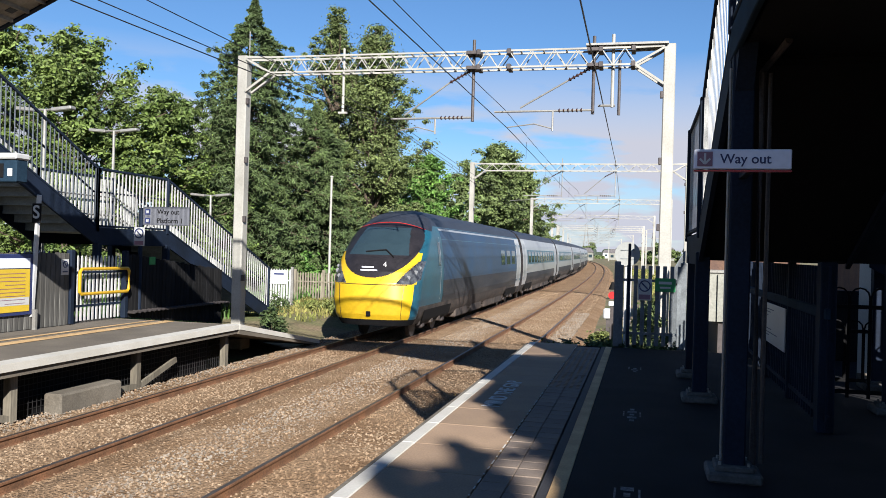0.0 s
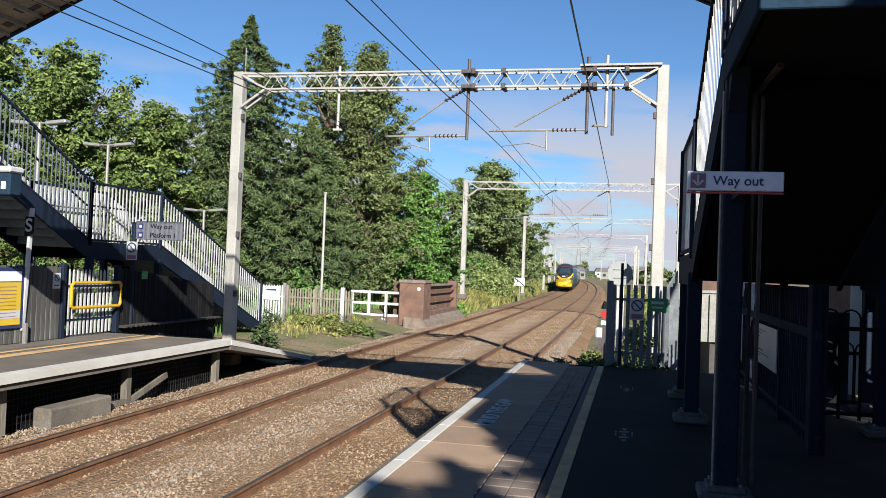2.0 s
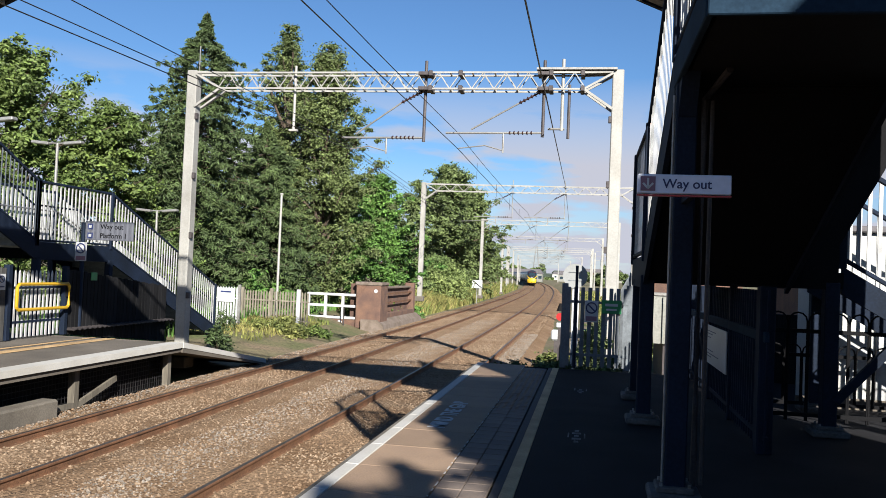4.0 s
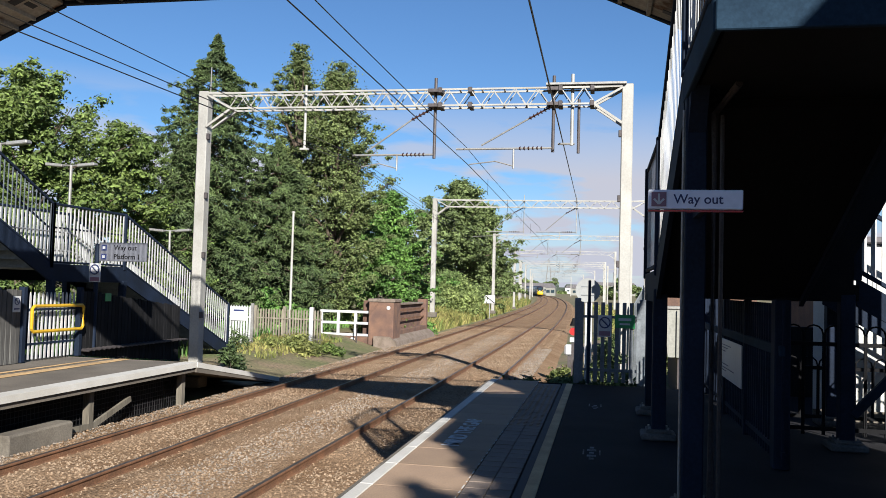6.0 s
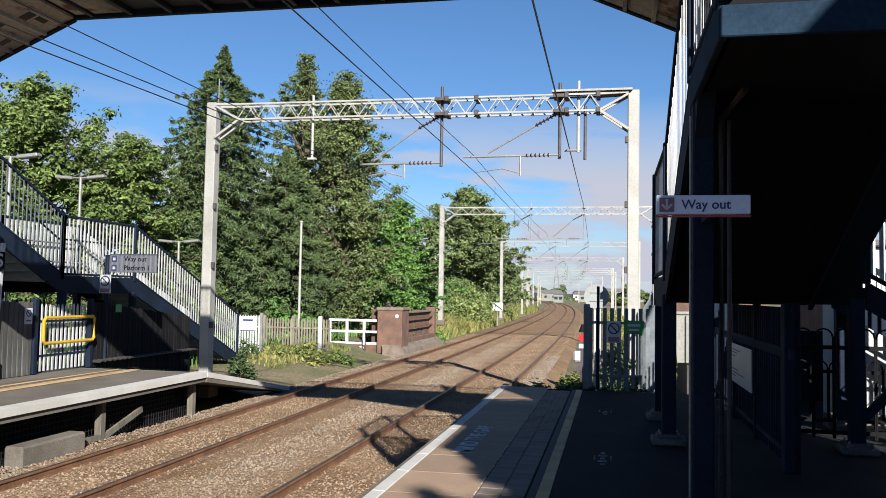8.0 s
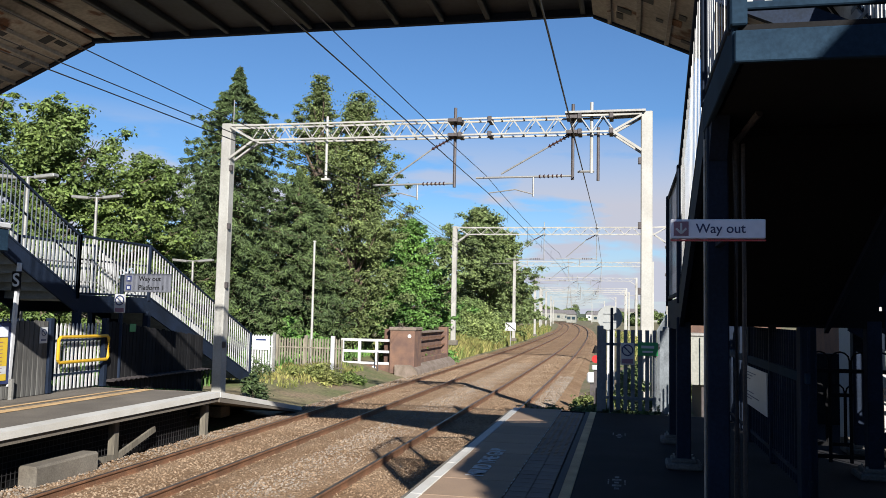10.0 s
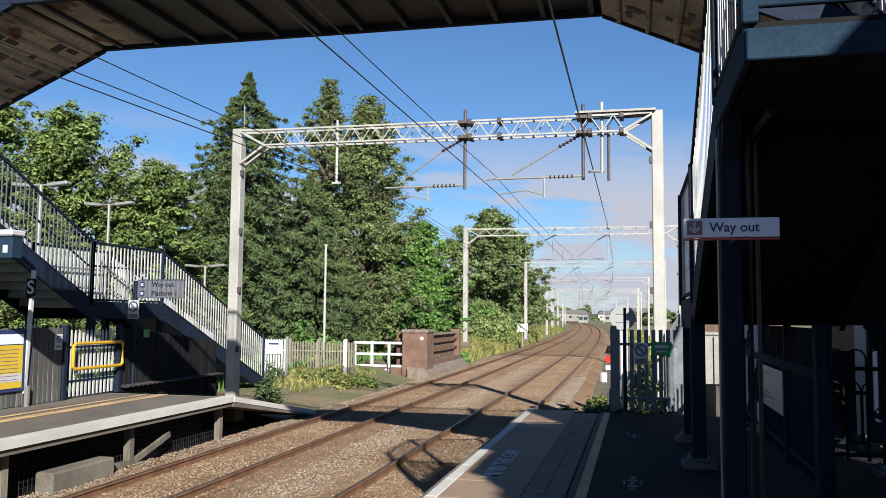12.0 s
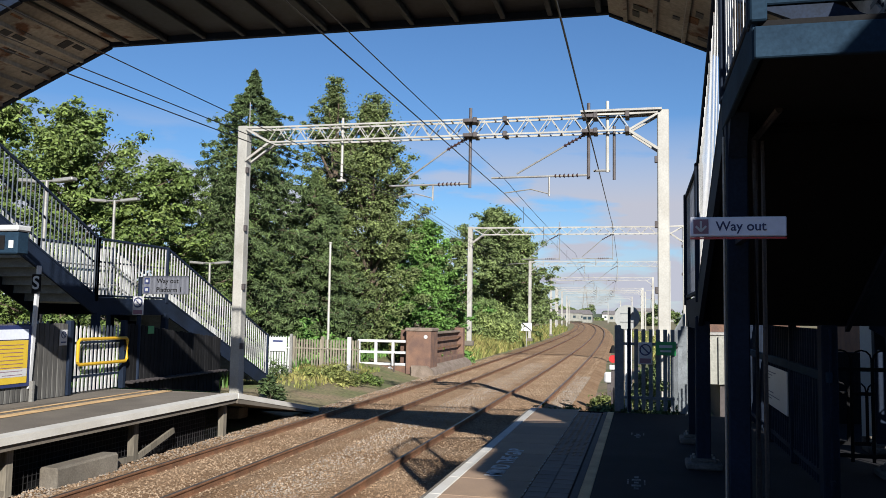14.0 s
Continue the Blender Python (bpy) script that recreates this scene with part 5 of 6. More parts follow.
broadleaf(-15.6, 92, -0.9, 14.6, 6.2, M["leaf_dull"], "large rounded tree beside the line", 35, clumps=620, per=90, leaf=0.15, low=0.03, fluff=1.25)
broadleaf(-13.2, 95, -0.9, 12.2, 3.7, M["leaf_dull"], "tall tree close to the line", 36, clumps=320, per=90, leaf=0.15, low=0.02, fluff=1.25)
bush(-12.9, 28.3, -0.9, 0.55, 0.6, 1.0, M["leaf_fir"], "small dark shrub at the foot of the stairs", 43, clumps=26, per=60, leaf=0.05)
bush(-12.35, 70, -0.8, 2.0, 3.0, 4.3, M["leaf_willow"], "large rounded willow-like bush on the verge", 41, clumps=150, per=190, leaf=0.10)
for i in range(14):
    u = 112 + i * 17
    x, y = bend(u, -17.0 - 1.2 * (i % 3))
    broadleaf(x - 2, y, -1, 8.0 + (i * 37 % 5), 4.0 + (i % 3), M["leaf_dull"], "distant tree in the lineside wood", 50 + i, clumps=40, per=70, leaf=0.33, low=0.02)


# ------------------------------------------------------------ far side: fence, gate, signs
def board_fence(name, y0, y1, x, z0, top0, top1, mat, label, slope=0.0):
    ob = thing(name, (x, (y0 + y1) / 2, z0), label, "fence", kind="structure")
    n = int((y1 - y0) / 0.15)
    me = {}
    for i in range(n):
        f = (i + 0.5) / n
        y = y0 + (y1 - y0) * f
        zb = z0 - slope * f
        h = round(top0 + (top1 - top0) * f - zb + 0.012 * ((i * 5) % 3), 2)
        if h not in me:
            me[h] = Build().box((0, 0, h / 2), (0.022, 0.138, h), bevel=0.004).mesh("board", mat)
        piece("board", me[h], (x + 0.003 * (i % 3), y, zb), ob)
    for z in (0.3, 1.1):
        part("rail", Build().bar((x - 0.05, y0, z0 + z), (x - 0.05, y1, z0 - slope + z * 0.9), 0.05, 0.09), mat, ob)
    return ob


board_fence("fence_boards", 7.0, 15.75, -12.10, FZ, 1.47, 1.47, M["timber_dark"], "dark weathered vertical board fence behind the far platform")
# Shade below the stairs is put into this fence's near-black colour.
board_fence("fence_boards_lower", 17.95, 22.7, -12.12, FZ, 1.45, 0.99, M["shade_timber"], "board fence below the stairs, shade put into its black colour", 0.5)


def palisade(ob, p, q, h, n, mat, rails=(0.25, 0.75), w=0.065, pointed=True, rail_mat=None):
    p, q = Vector(p), Vector(q)
    d = q - p
    turn = frame_of(d) if abs(d.z) < 1e-6 else Matrix.Identity(3)
    o = [(-w / 2, 0.04), (w / 2, 0.04), (w / 2, h - 0.07), (0, h), (-w / 2, h - 0.07)] if pointed else [(-w / 2, 0.04), (w / 2, 0.04), (w / 2, h), (-w / 2, h)]
    me = Build().prism(o, "x", -0.012, 0.012).mesh("pale", mat)
    for i in range(n):
        piece("pale", me, p + d * ((i + 0.5) / n), ob, turn)
    for f in rails:
        part("rail", Build().bar(p + Vector((0, 0, h * f)), q + Vector((0, 0, h * f)), 0.04, 0.05), rail_mat or mat, ob)


gt = thing("gate_far", (-12.1, 16.8, FZ), "closed galvanised palisade gate with a yellow guard bar", "gate")
palisade(gt, (-12.16, 15.92, FZ), (-12.16, 17.74, FZ), 1.52, 13, M["picket"], rail_mat=M["navy"], w=0.05)
loop = [(-11.98, 15.97, 0.62), (-11.98, 15.97, 1.06), (-11.98, 16.03, 1.12), (-11.98, 17.74, 1.12), (-11.98, 17.80, 1.06), (-11.98, 17.80, 0.62), (-11.98, 17.74, 0.56), (-11.98, 16.03, 0.56), (-11.98, 15.97, 0.62)]
part("guard_bar", Build().path(loop, 0.038, 8), M["yellow"], gt, "yellow tubular guard bar")
for y in (15.84, 17.84):
    part("gate_post", Build().box((-12.12, y, 0.72), (0.13, 0.13, 1.64), bevel=0.012), M["navy"], gt)
part("lock_box", Build().box((-12.04, 17.86, 0.95), (0.1, 0.16, 0.3), bevel=0.015), M["black"], gt)
ret = thing("palisade_fence", (-12.4, 18.0, FZ), "dark palisade fence panel behind the gate", "fence")
palisade(ret, (-13.9, 15.95, FZ), (-13.9, 18.6, FZ), 1.6, 16, M["navy"])


def ring_sign(ob, c, r, mat, turn, n=20):
    """A ring with a slanting bar."""
    b = Build()
    pts = [Vector((math.cos(2 * math.pi * i / n) * r, math.sin(2 * math.pi * i / n) * r, 0)) for i in range(n + 1)]
    for a, e in zip(pts, pts[1:]):
        b.tube(Vector(c) + turn @ a, Vector(c) + turn @ e, r * 0.13, 5)
    k = r * 0.7
    b.tube(Vector(c) + turn @ Vector((-k, k, 0)), Vector(c) + turn @ Vector((k, -k, 0)), r * 0.13, 5)
    part("ring_mark", b, mat, ob)


so = thing("way_out_sign_far", (-12.1, 18.45, FZ), "pale grey direction sign on a post above the gate", "sign")
part("sign_post", Build().tube((-12.12, 18.45, FZ), (-12.12, 18.45, 2.62), 0.055, 10), M["navy"], so)
part("sign_panel", Build().box((-11.37, 18.38, 2.42), (1.28, 0.05, 0.46), bevel=0.01), M["sign_far"], so)
lettering("Way out", 0.17, M["black"], (-11.30, 18.352, 2.52), so, FACE_S, 0.002)
lettering("Platform 1", 0.17, M["black"], (-11.25, 18.352, 2.30), so, FACE_S, 0.002)
for dz in (2.52, 2.30):
    part("pictogram", Build().box((-11.87, 18.352, dz), (0.14, 0.008, 0.14)), M["sign_ink"], so)
    part("pictogram_mark", Build().box((-11.87, 18.346, dz), (0.07, 0.006, 0.07)), M["white"], so)
part("no_entry_panel", Build().box((-12.11, 18.38, 1.90), (0.30, 0.02, 0.46), bevel=0.005), M["white"], so)
ring_sign(so, (-12.11, 18.362, 1.98), 0.115, M["sign_ink"], FACE_S)
part("red_strip", Build().box((-12.11, 18.366, 1.74), (0.25, 0.006, 0.10)), M["sign_mark"], so)

ss = thing("stop_marker", (-12.0, 14.6, FZ), "white post with a black S marker board", "marker post")
part("post", Build().bar((-12.08, 14.6, 0.15), (-11.97, 14.6, 2.68), 0.10, 0.06, 0.01), M["white"], ss)
part("post_foot", Build().box((-12.0, 14.6, 0.10), (0.08, 0.06, 0.42)), M["steel"], ss)
part("board", Build().box((-11.98, 14.55, 2.30), (0.21, 0.03, 0.40), bevel=0.008), M["black"], ss)
lettering("S", 0.38, M["white"], (-11.98, 14.532, 2.31), ss, FACE_S, 0.006)

pb = thing("notice_board", (-12.05, 14.0, 0.8), "blue-framed notice board with a large yellow poster", "notice board")
part("frame", Build().box((-12.06, 13.85, 0.83), (0.05, 1.42, 1.24), bevel=0.015), M["sign_ink"], pb, "dark blue frame")
part("poster", Build().box((-12.030, 13.85, 0.72), (0.012, 1.22, 0.86)), M["poster_yellow"], pb, "yellow poster")
part("header", Build().box((-12.030, 13.85, 1.27), (0.012, 1.22, 0.20)), M["sign_grey"], pb)
tb = Build()
for i in range(9):
    w = (0.95, 0.7, 0.9, 0.55, 0.8)[i % 5]
    tb.box((-12.022, 13.85 + (0.95 - w) / 2, 1.06 - i * 0.075), (0.004, w, 0.012))
part("text_bars", tb, M["sign_mark"], pb)
part("pale_panel", Build().box((-12.0235, 13.95, 0.50), (0.004, 1.0, 0.16)), M["white"], pb)
ns = thing("small_notice", (-12.08, 15.6, 1.15), "small white notice plate on the board fence", "notice")
part("plate", Build().box((-12.07, 15.58, 1.17), (0.015, 0.24, 0.34), bevel=0.004), M["white"], ns)
ring_sign(ns, (-12.058, 15.58, 1.23), 0.07, M["sign_ink"], FACE_E)
part("text_bar", Build().box((-12.060, 15.58, 1.07), (0.006, 0.16, 0.03)), M["sign_ink"], ns)
single("green_plate", Build().box((-12.085, 18.95, 1.29), (0.015, 0.26, 0.20), bevel=0.004), M["green_sign"], "small green notice plate on the dark fence", "notice", at=(-12.085, 18.95, 1.29))

db = thing("departure_display", (-10.6, 12.0, 2.7), "blue hanging departure display box with a white top", "display")
part("hanger", Build().tube((-10.9, 12.0, 3.1), (-10.9, 12.0, 4.6), 0.05, 10).bar((-10.9, 12.0, 4.6), (-12.6, 12.0, 4.6), 0.08, 0.08), M["navy"], db)
part("case", Build().box((-10.63, 11.98, 2.92), (0.88, 0.28, 0.39), bevel=0.02), M["blue_grey"], db)
part("top_cover", Build().box((-10.63, 11.96, 3.165), (0.95, 0.34, 0.105), bevel=0.035), M["white"], db)
part("screen", Build().box((-10.73, 11.835, 2.92), (0.58, 0.012, 0.24)), M["black"], db)
for dz in (0.05, -0.05):
    part("screen_bar", Build().box((-10.77, 11.828, 2.92 + dz), (0.43, 0.006, 0.03)), M["line"], db)
part("side_plate", Build().box((-10.31, 11.835, 2.89), (0.09, 0.012, 0.13)), M["white"], db)


def street_lamp(x, y, z0, top, arm, label):
    ob = thing("station_lamp", (x, y, z0), label, "lamp post", "station lamps")
    part("post", Build().tube((x, y, z0), (x, y, top), 0.06, 8, 0.045), M["steel"], ob)
    for s in (-1, 1):
        part("lamp_head", Build().box((x + s * arm, y, top), (0.62, 0.24, 0.10), Euler((0, radians(-s * 5), 0)).to_matrix(), bevel=0.035), M["steel"], ob)
        part("arm", Build().tube((x, y, top - 0.02), (x + s * (arm - 0.2), y, top), 0.028, 6), M["steel"], ob)
    return ob


street_lamp(-16.85, 24, -0.9, 5.40, 0.58, "double-headed grey station lamp behind the stairs")
street_lamp(-15.45, 19, -0.9, 5.24, 0.55, "double-headed grey station lamp near the stairs")
street_lamp(-16.6, 30, -0.9, 3.70, 0.55, "double-headed grey station lamp by the car park")
single("thin_pole", Build().tube((-13.05, 34, -0.9), (-13.05, 34, 4.8), 0.06, 8, 0.05).tube((-13.05, 34, 4.8), (-13.05, 34, 4.86), 0.08, 8), M["mastpaint"], "thin pale pole in front of the trees", "pole", at=(-13.05, 34, -0.9))

# lineside beyond the far platform
pg = thing("palisade_fence", (-13.1, 29, -0.8), "galvanised palisade panel with a white notice", "fence")
palisade(pg, (-13.6, 29, -0.85), (-12.62, 29, -0.85), 1.75, 9, M["picket"])
for x in (-13.62, -12.6):
    part("post", Build().box((x, 29.04, 0.05), (0.1, 0.1, 1.85), bevel=0.01), M["steel"], pg)
part("notice", Build().box((-13.1, 28.95, 0.58), (0.62, 0.02, 0.52), bevel=0.006), M["white"], pg)
part("notice_bar", Build().box((-13.1, 28.937, 0.70), (0.4, 0.008, 0.06)), M["sign_ink"], pg)
wf = thing("timber_fence", (-12.9, 33, -0.9), "silvered timber picket fence beside the line", "fence")
palisade(wf, (-14.5, 33.3, -0.95), (-11.25, 33.0, -0.95), 1.62, 26, M["timber_fence"], w=0.062)
for x in (-14.3, -13.0, -11.75):
    part("post", Build().box((x, 33.25, -0.1), (0.12, 0.12, 1.75), bevel=0.012), M["timber_fence"], wf)
single("marker_post", Build().box((-11.72, 33.0, -0.1), (0.16, 0.1, 1.75), bevel=0.02), M["white"], "short white lineside post at the fence", "post", at=(-11.72, 33, -0.9))
wr = thing("white_railing", (-11.7, 38, -0.7), "white painted railing on a low brick wall", "railing")
for x in (-13.0, -12.15, -11.3, -10.52):
    part("post", Build().box((x, 38, -0.08), (0.13, 0.13, 1.2), bevel=0.012), M["white"], wr)
for z in (-0.6, -0.05, 0.48):
    part("rail", Build().box((-11.75, 37.97, z), (2.6, 0.08, 0.12), bevel=0.012), M["white"], wr)
part("base_wall", Build().box((-11.75, 38.1, -1.0), (2.6, 0.36, 0.66), bevel=0.02), M["brick"], wr, "low brick wall")
single("reflector", Build().tube((-11.4, 37.9, -0.83), (-11.4, 37.93, -0.83), 0.12, 12), M["white"], "small round white plate on the low wall", "plate", at=(-11.4, 37.9, -0.9))
bp = thing("brick_parapet", (-10, 40, -1), "dark red brick bridge pier and parapet with stone caps", "parapet")
part("pier", Build().box((-10.02, 38.5, 0.0), (1.2, 1.4, 2.1), bevel=0.03), M["brick"], bp)
part("pier_cap", Build().box((-10.02, 38.5, 1.05), (1.3, 1.5, 0.16), bevel=0.04), M["coping"], bp)
part("side_pier", Build().box((-10.82, 38.7, 0.0), (0.42, 0.9, 2.05), bevel=0.03), M["brick"], bp)
part("parapet_wall", Build().box((-9.85, 42.6, -0.80), (0.5, 6.8, 0.8), bevel=0.02).box((-9.99, 42.6, -0.05), (0.16, 6.8, 1.7), bevel=0.02), M["brick"], bp)
part("parapet_cap", Build().box((-9.95, 42.6, 0.84), (0.40, 6.9, 0.11), bevel=0.03), M["coping"], bp)
part("plinth", Build().prism([(-10.3, -1.3), (-9.1, -1.3), (-9.25, -0.85), (-9.55, -0.62), (-10.3, -0.62)], "y", 37.6, 46.6), M["coping"], bp, "dusty sloping plinth")
part("end_pier", Build().box((-9.85, 46.2, 0.0), (0.5, 0.5, 2.1), bevel=0.03), M["brick"], bp)
for z in (0.10, 0.55):
    part("iron_rail", Build().bar((-9.72, 39.2, z), (-9.72, 46.0, z), 0.05, 0.07), M["rust"], bp)
part("reflector", Build().tube((-9.66, 37.78, 0.72), (-9.66, 37.80, 0.72), 0.09, 12), M["white"], bp)
pp = Build().tube((-11.0, 37.2, -1.0), (-11.0, 37.2, -0.05), 0.03, 6)
single("stake", pp, M["dark_steel"], "thin dark stake at the trackside", "stake", at=(-11.0, 37.2, -1.0))
ms = thing("speed_board", (-9.7, 74.6, 0), "white lineside board with a black diagonal on a mast", "sign")
part("board", Build().box((-9.85, 74.6, 0.75), (0.95, 0.04, 0.72), bevel=0.01), M["white"], ms)
part("diagonal", Build().bar((-10.25, 74.57, 1.07), (-9.42, 74.57, 0.43), 0.02, 0.07), M["black"], ms)
part("stem", Build().box((-9.85, 74.66, -0.2), (0.07, 0.07, 1.6)), M["steel"], ms)

bush(-10.8, 23.7, -1.1, 0.42, 0.45, 1.35, M["leaf_fir"], "small dark shrub beside the platform ramp", 61, clumps=14, per=130, leaf=0.06)
bush(-12.2, 29.6, -1.1, 0.7, 0.9, 0.75, M["leaf_weed"], "weedy yellow-green bush beside the track", 62, clumps=18, per=170, leaf=0.06)
bush(-11.3, 30.2, -1.15, 0.8, 0.9, 1.0, M["leaf_weed"], "weedy green bush along the track edge", 63, clumps=22, per=170, leaf=0.06)
bush(-10.55, 31.8, -1.15, 0.5, 0.7, 0.65, M["leaf"], "leafy bush by the timber fence", 64, clumps=12, per=150, leaf=0.06)
bush(-10.0, 47.5, -1.0, 0.6, 1.0, 1.0, M["leaf_bright"], "green weeds at the parapet's end", 65, clumps=14, per=140, leaf=0.08)
bush(-15.0, 36.5, -0.9, 2.2, 1.0, 2.4, M["leaf_bright"], "hedge behind the timber fence", 67, clumps=30, per=170, leaf=0.10)
bush(-11.0, 41.5, -0.9, 1.0, 2.5, 2.0, M["leaf"], "shrub behind the parapet", 68, clumps=26, per=170, leaf=0.10)


def grass_patch(name, n, seed, u0, u1, o0, o1, h, label, power=1.0, mat="grass"):
    """Bent blades in tufts."""
    rng = np.random.default_rng(seed)
    u = u0 + (u1 - u0) * rng.random(n) ** power
    off = o0 + (o1 - o0) * rng.random(n)
    x = off - np.maximum(0, u - 5) ** 2 / 6100.0
    z = np.array([ground_height(float(a), float(b)) for a, b in zip(x, u)])
    hh = h * (0.45 + 0.8 * rng.random(n)) * (0.6 + 0.6 * np.sin(u * 1.3 + off * 2.1) ** 2)
    a = rng.random(n) * 6.283
    w = 0.012 + 0.0006 * u
    lean = hh * (0.15 + 0.5 * rng.random(n))
    b = rng.random(n) * 6.283
    p = np.stack([x, u, z], -1)
    side = np.stack([np.cos(a) * w, np.sin(a) * w, 0 * a], -1)
    mid = p + np.stack([np.cos(b) * lean * 0.35, np.sin(b) * lean * 0.35, hh * 0.6], -1)
    tip = p + np.stack([np.cos(b) * lean, np.sin(b) * lean, hh], -1)
    v = np.stack([p - side, p + side, mid + side * 0.8, tip, mid - side * 0.8], 1).reshape(-1, 3)
    f = ((np.arange(n) * 5)[:, None] + np.array([0, 1, 2, 3, 4])).tolist()
    me = bpy.data.meshes.new(name)
    me.from_pydata(v.tolist(), [], f)
    me.materials.append(M[mat])
    return tagged(new(name, me), label, "grass", kind="stuff")


grass_patch("verge_grass", 22000, 71, 42, 170, -12.5, -9.9, 0.75, "tall dry yellow-green grass on the verge", 1.5)
grass_patch("lineside_grass", 1600, 72, 27, 36, -13.5, -11.1, 0.20, "rough grass beside the ballast", 1.0)
grass_patch("right_grass", 14000, 73, 30, 150, 0.9, 9.0, 0.30, "rough dry grass beyond the platform end", 1.6)
bush(-1.25, 17.0, -0.45, 0.65, 0.45, 0.55, M["leaf_fir"], "dark low weeds at the platform's end", 171, clumps=16, per=130, leaf=0.05)
bush(-0.25, 17.1, -0.45, 0.6, 0.45, 0.6, M["leaf_fir"], "dark green weeds on the platform ramp", 175, clumps=18, per=130, leaf=0.05)
# Made-up shrub, added to darken what shows through the gate.
bush(0.35, 19.4, -1.1, 0.6, 1.2, 1.9, M["leaf_dull"], "shrub added as a dark backdrop behind the platform gate", 176, clumps=26, per=130, leaf=0.06)
bush(-0.6, 21.0, -1.2, 0.7, 1.6, 0.8, M["leaf_dull"], "dark green weeds beside the platform ramp", 172, clumps=22, per=130, leaf=0.05)
bush(-0.55, 26.0, -1.1, 0.7, 1.6, 0.6, M["leaf_weed"], "low dry weeds behind the lineside cabinet", 173, clumps=14, per=120, leaf=0.06)
bush(1.6, 30.0, -1.0, 1.6, 2.5, 1.6, M["leaf_dull"], "dull shrub behind the platform gate", 174, clumps=26, per=140, leaf=0.08)
grass_patch("back_grass", 9000, 74, 18, 60, -24, -13, 0.5, "rough grass under the trees", 1.0, "leaf_bright")

# ------------------------------------------------------------ near side: sign, gate, fences
wo = thing("way_out_sign_near", (0.8, 5.75, 2.45), "pale way-out sign with red lower edge on the stair post", "sign")
part("sign_panel", Build().box((0.815, 5.72, 2.447), (0.63, 0.05, 0.135), bevel=0.006), M["sign_grey"], wo)
part("red_edge", Build().box((0.815, 5.715, 2.368), (0.63, 0.05, 0.010)), M["red"], wo)
part("bracket", Build().bar((0.93, 5.74, 2.45), (0.93, 6.78, 2.45), 0.05, 0.08), M["navy"], wo)
part("arrow_square", Build().box((0.572, 5.693, 2.448), (0.10, 0.008, 0.10)), M["sign_mark"], wo)
ar = Build().box((0.572, 5.687, 2.456), (0.014, 0.006, 0.06))
for s in (-1, 1):
    ar.bar((0.572, 5.687, 2.415), (0.572 + s * 0.034, 5.687, 2.45), 0.006, 0.014)
part("arrow", ar, M["white"], wo)
lettering("Way out", 0.092, M["sign_ink"], (0.835, 5.693, 2.447), wo, FACE_S, 0.001)

ge = thing("platform_end_gate", (0.35, 16.35, 0), "galvanised palisade gate across the platform end", "gate")
palisade(ge, (-0.27, 16.35, 0.0), (0.95, 16.35, 0.0), 1.58, 9, M["gate_steel"], rails=(0.17, 0.82), w=0.075, pointed=False)
for x in (-0.28, 0.96):
    part("gate_post", Build().box((x, 16.40, 0.82), (0.12, 0.12, 1.66), bevel=0.012), M["gate_steel"], ge)
part("tall_stay", Build().box((-0.06, 16.30, 1.0), (0.055, 0.05, 2.0), bevel=0.008), M["navy"], ge)
part("notice", Build().box((0.24, 16.29, 1.12), (0.26, 0.02, 0.42), bevel=0.005), M["white"], ge)
ring_sign(ge, (0.24, 16.272, 1.19), 0.10, M["sign_ink"], FACE_S)
part("notice_strip", Build().box((0.24, 16.276, 0.98), (0.21, 0.008, 0.09)), M["sign_mark"], ge)
part("green_notice", Build().box((0.62, 16.29, 1.22), (0.38, 0.02, 0.26), bevel=0.005), M["green_sign"], ge)
part("green_notice_bar", Build().box((0.62, 16.276, 1.26), (0.24, 0.008, 0.05)).box((0.62, 16.276, 1.17), (0.2, 0.008, 0.035)), M["white"], ge)
pf = thing("palisade_fence", (1.0, 18, 0), "tall galvanised palisade running on from the gate", "fence")
palisade(pf, (0.98, 16.45, -0.5), (0.98, 21.5, -0.9), 2.4, 26, M["gate_steel"], rails=(0.2, 0.8), w=0.075)
dk = thing("limit_disc", (-0.15, 21, -1), "round white disc sign with two bars on a white post", "sign")
part("disc", Build().tube((-0.178, 21.0, 1.80), (-0.178, 21.03, 1.80), 0.308, 28), M["disc_white"], dk)
for z in (1.893, 1.684):
    part("disc_bar", Build().box((-0.178, 20.99, z), (0.33, 0.01, 0.014)), M["gate_steel"], dk)
part("post", Build().box((-0.15, 21.06, 0.3), (0.17, 0.06, 2.7)), M["white"], dk)
lo = thing("stop_lamp", (-0.62, 24, -0.9), "red lamp on a short black stand beside the track", "lamp")
part("stand", Build().box((-0.62, 24, -0.25), (0.10, 0.10, 1.4)), M["dark_steel"], lo)
part("lamp_body", Build().tube((-0.62, 23.9, 0.62), (-0.62, 24.1, 0.62), 0.11, 14), M["red"], lo, "red round lamp")
part("hood", Build().tube((-0.62, 24, 0.78), (-0.62, 24, 1.0), 0.11, 10, 0.03), M["black"], lo)
part("white_box", Build().box((-0.55, 24, 0.38), (0.34, 0.2, 0.14), bevel=0.02), M["white"], lo)
cb = thing("cable_cabinet", (-0.83, 27, -1), "small white lineside cabinet on a stand", "cabinet")
part("case", Build().box((-0.83, 27, -0.12), (0.32, 0.3, 0.34), bevel=0.05), M["white"], cb)
part("stand", Build().box((-0.83, 27, -0.7), (0.12, 0.12, 0.9)), M["dark_steel"], cb)
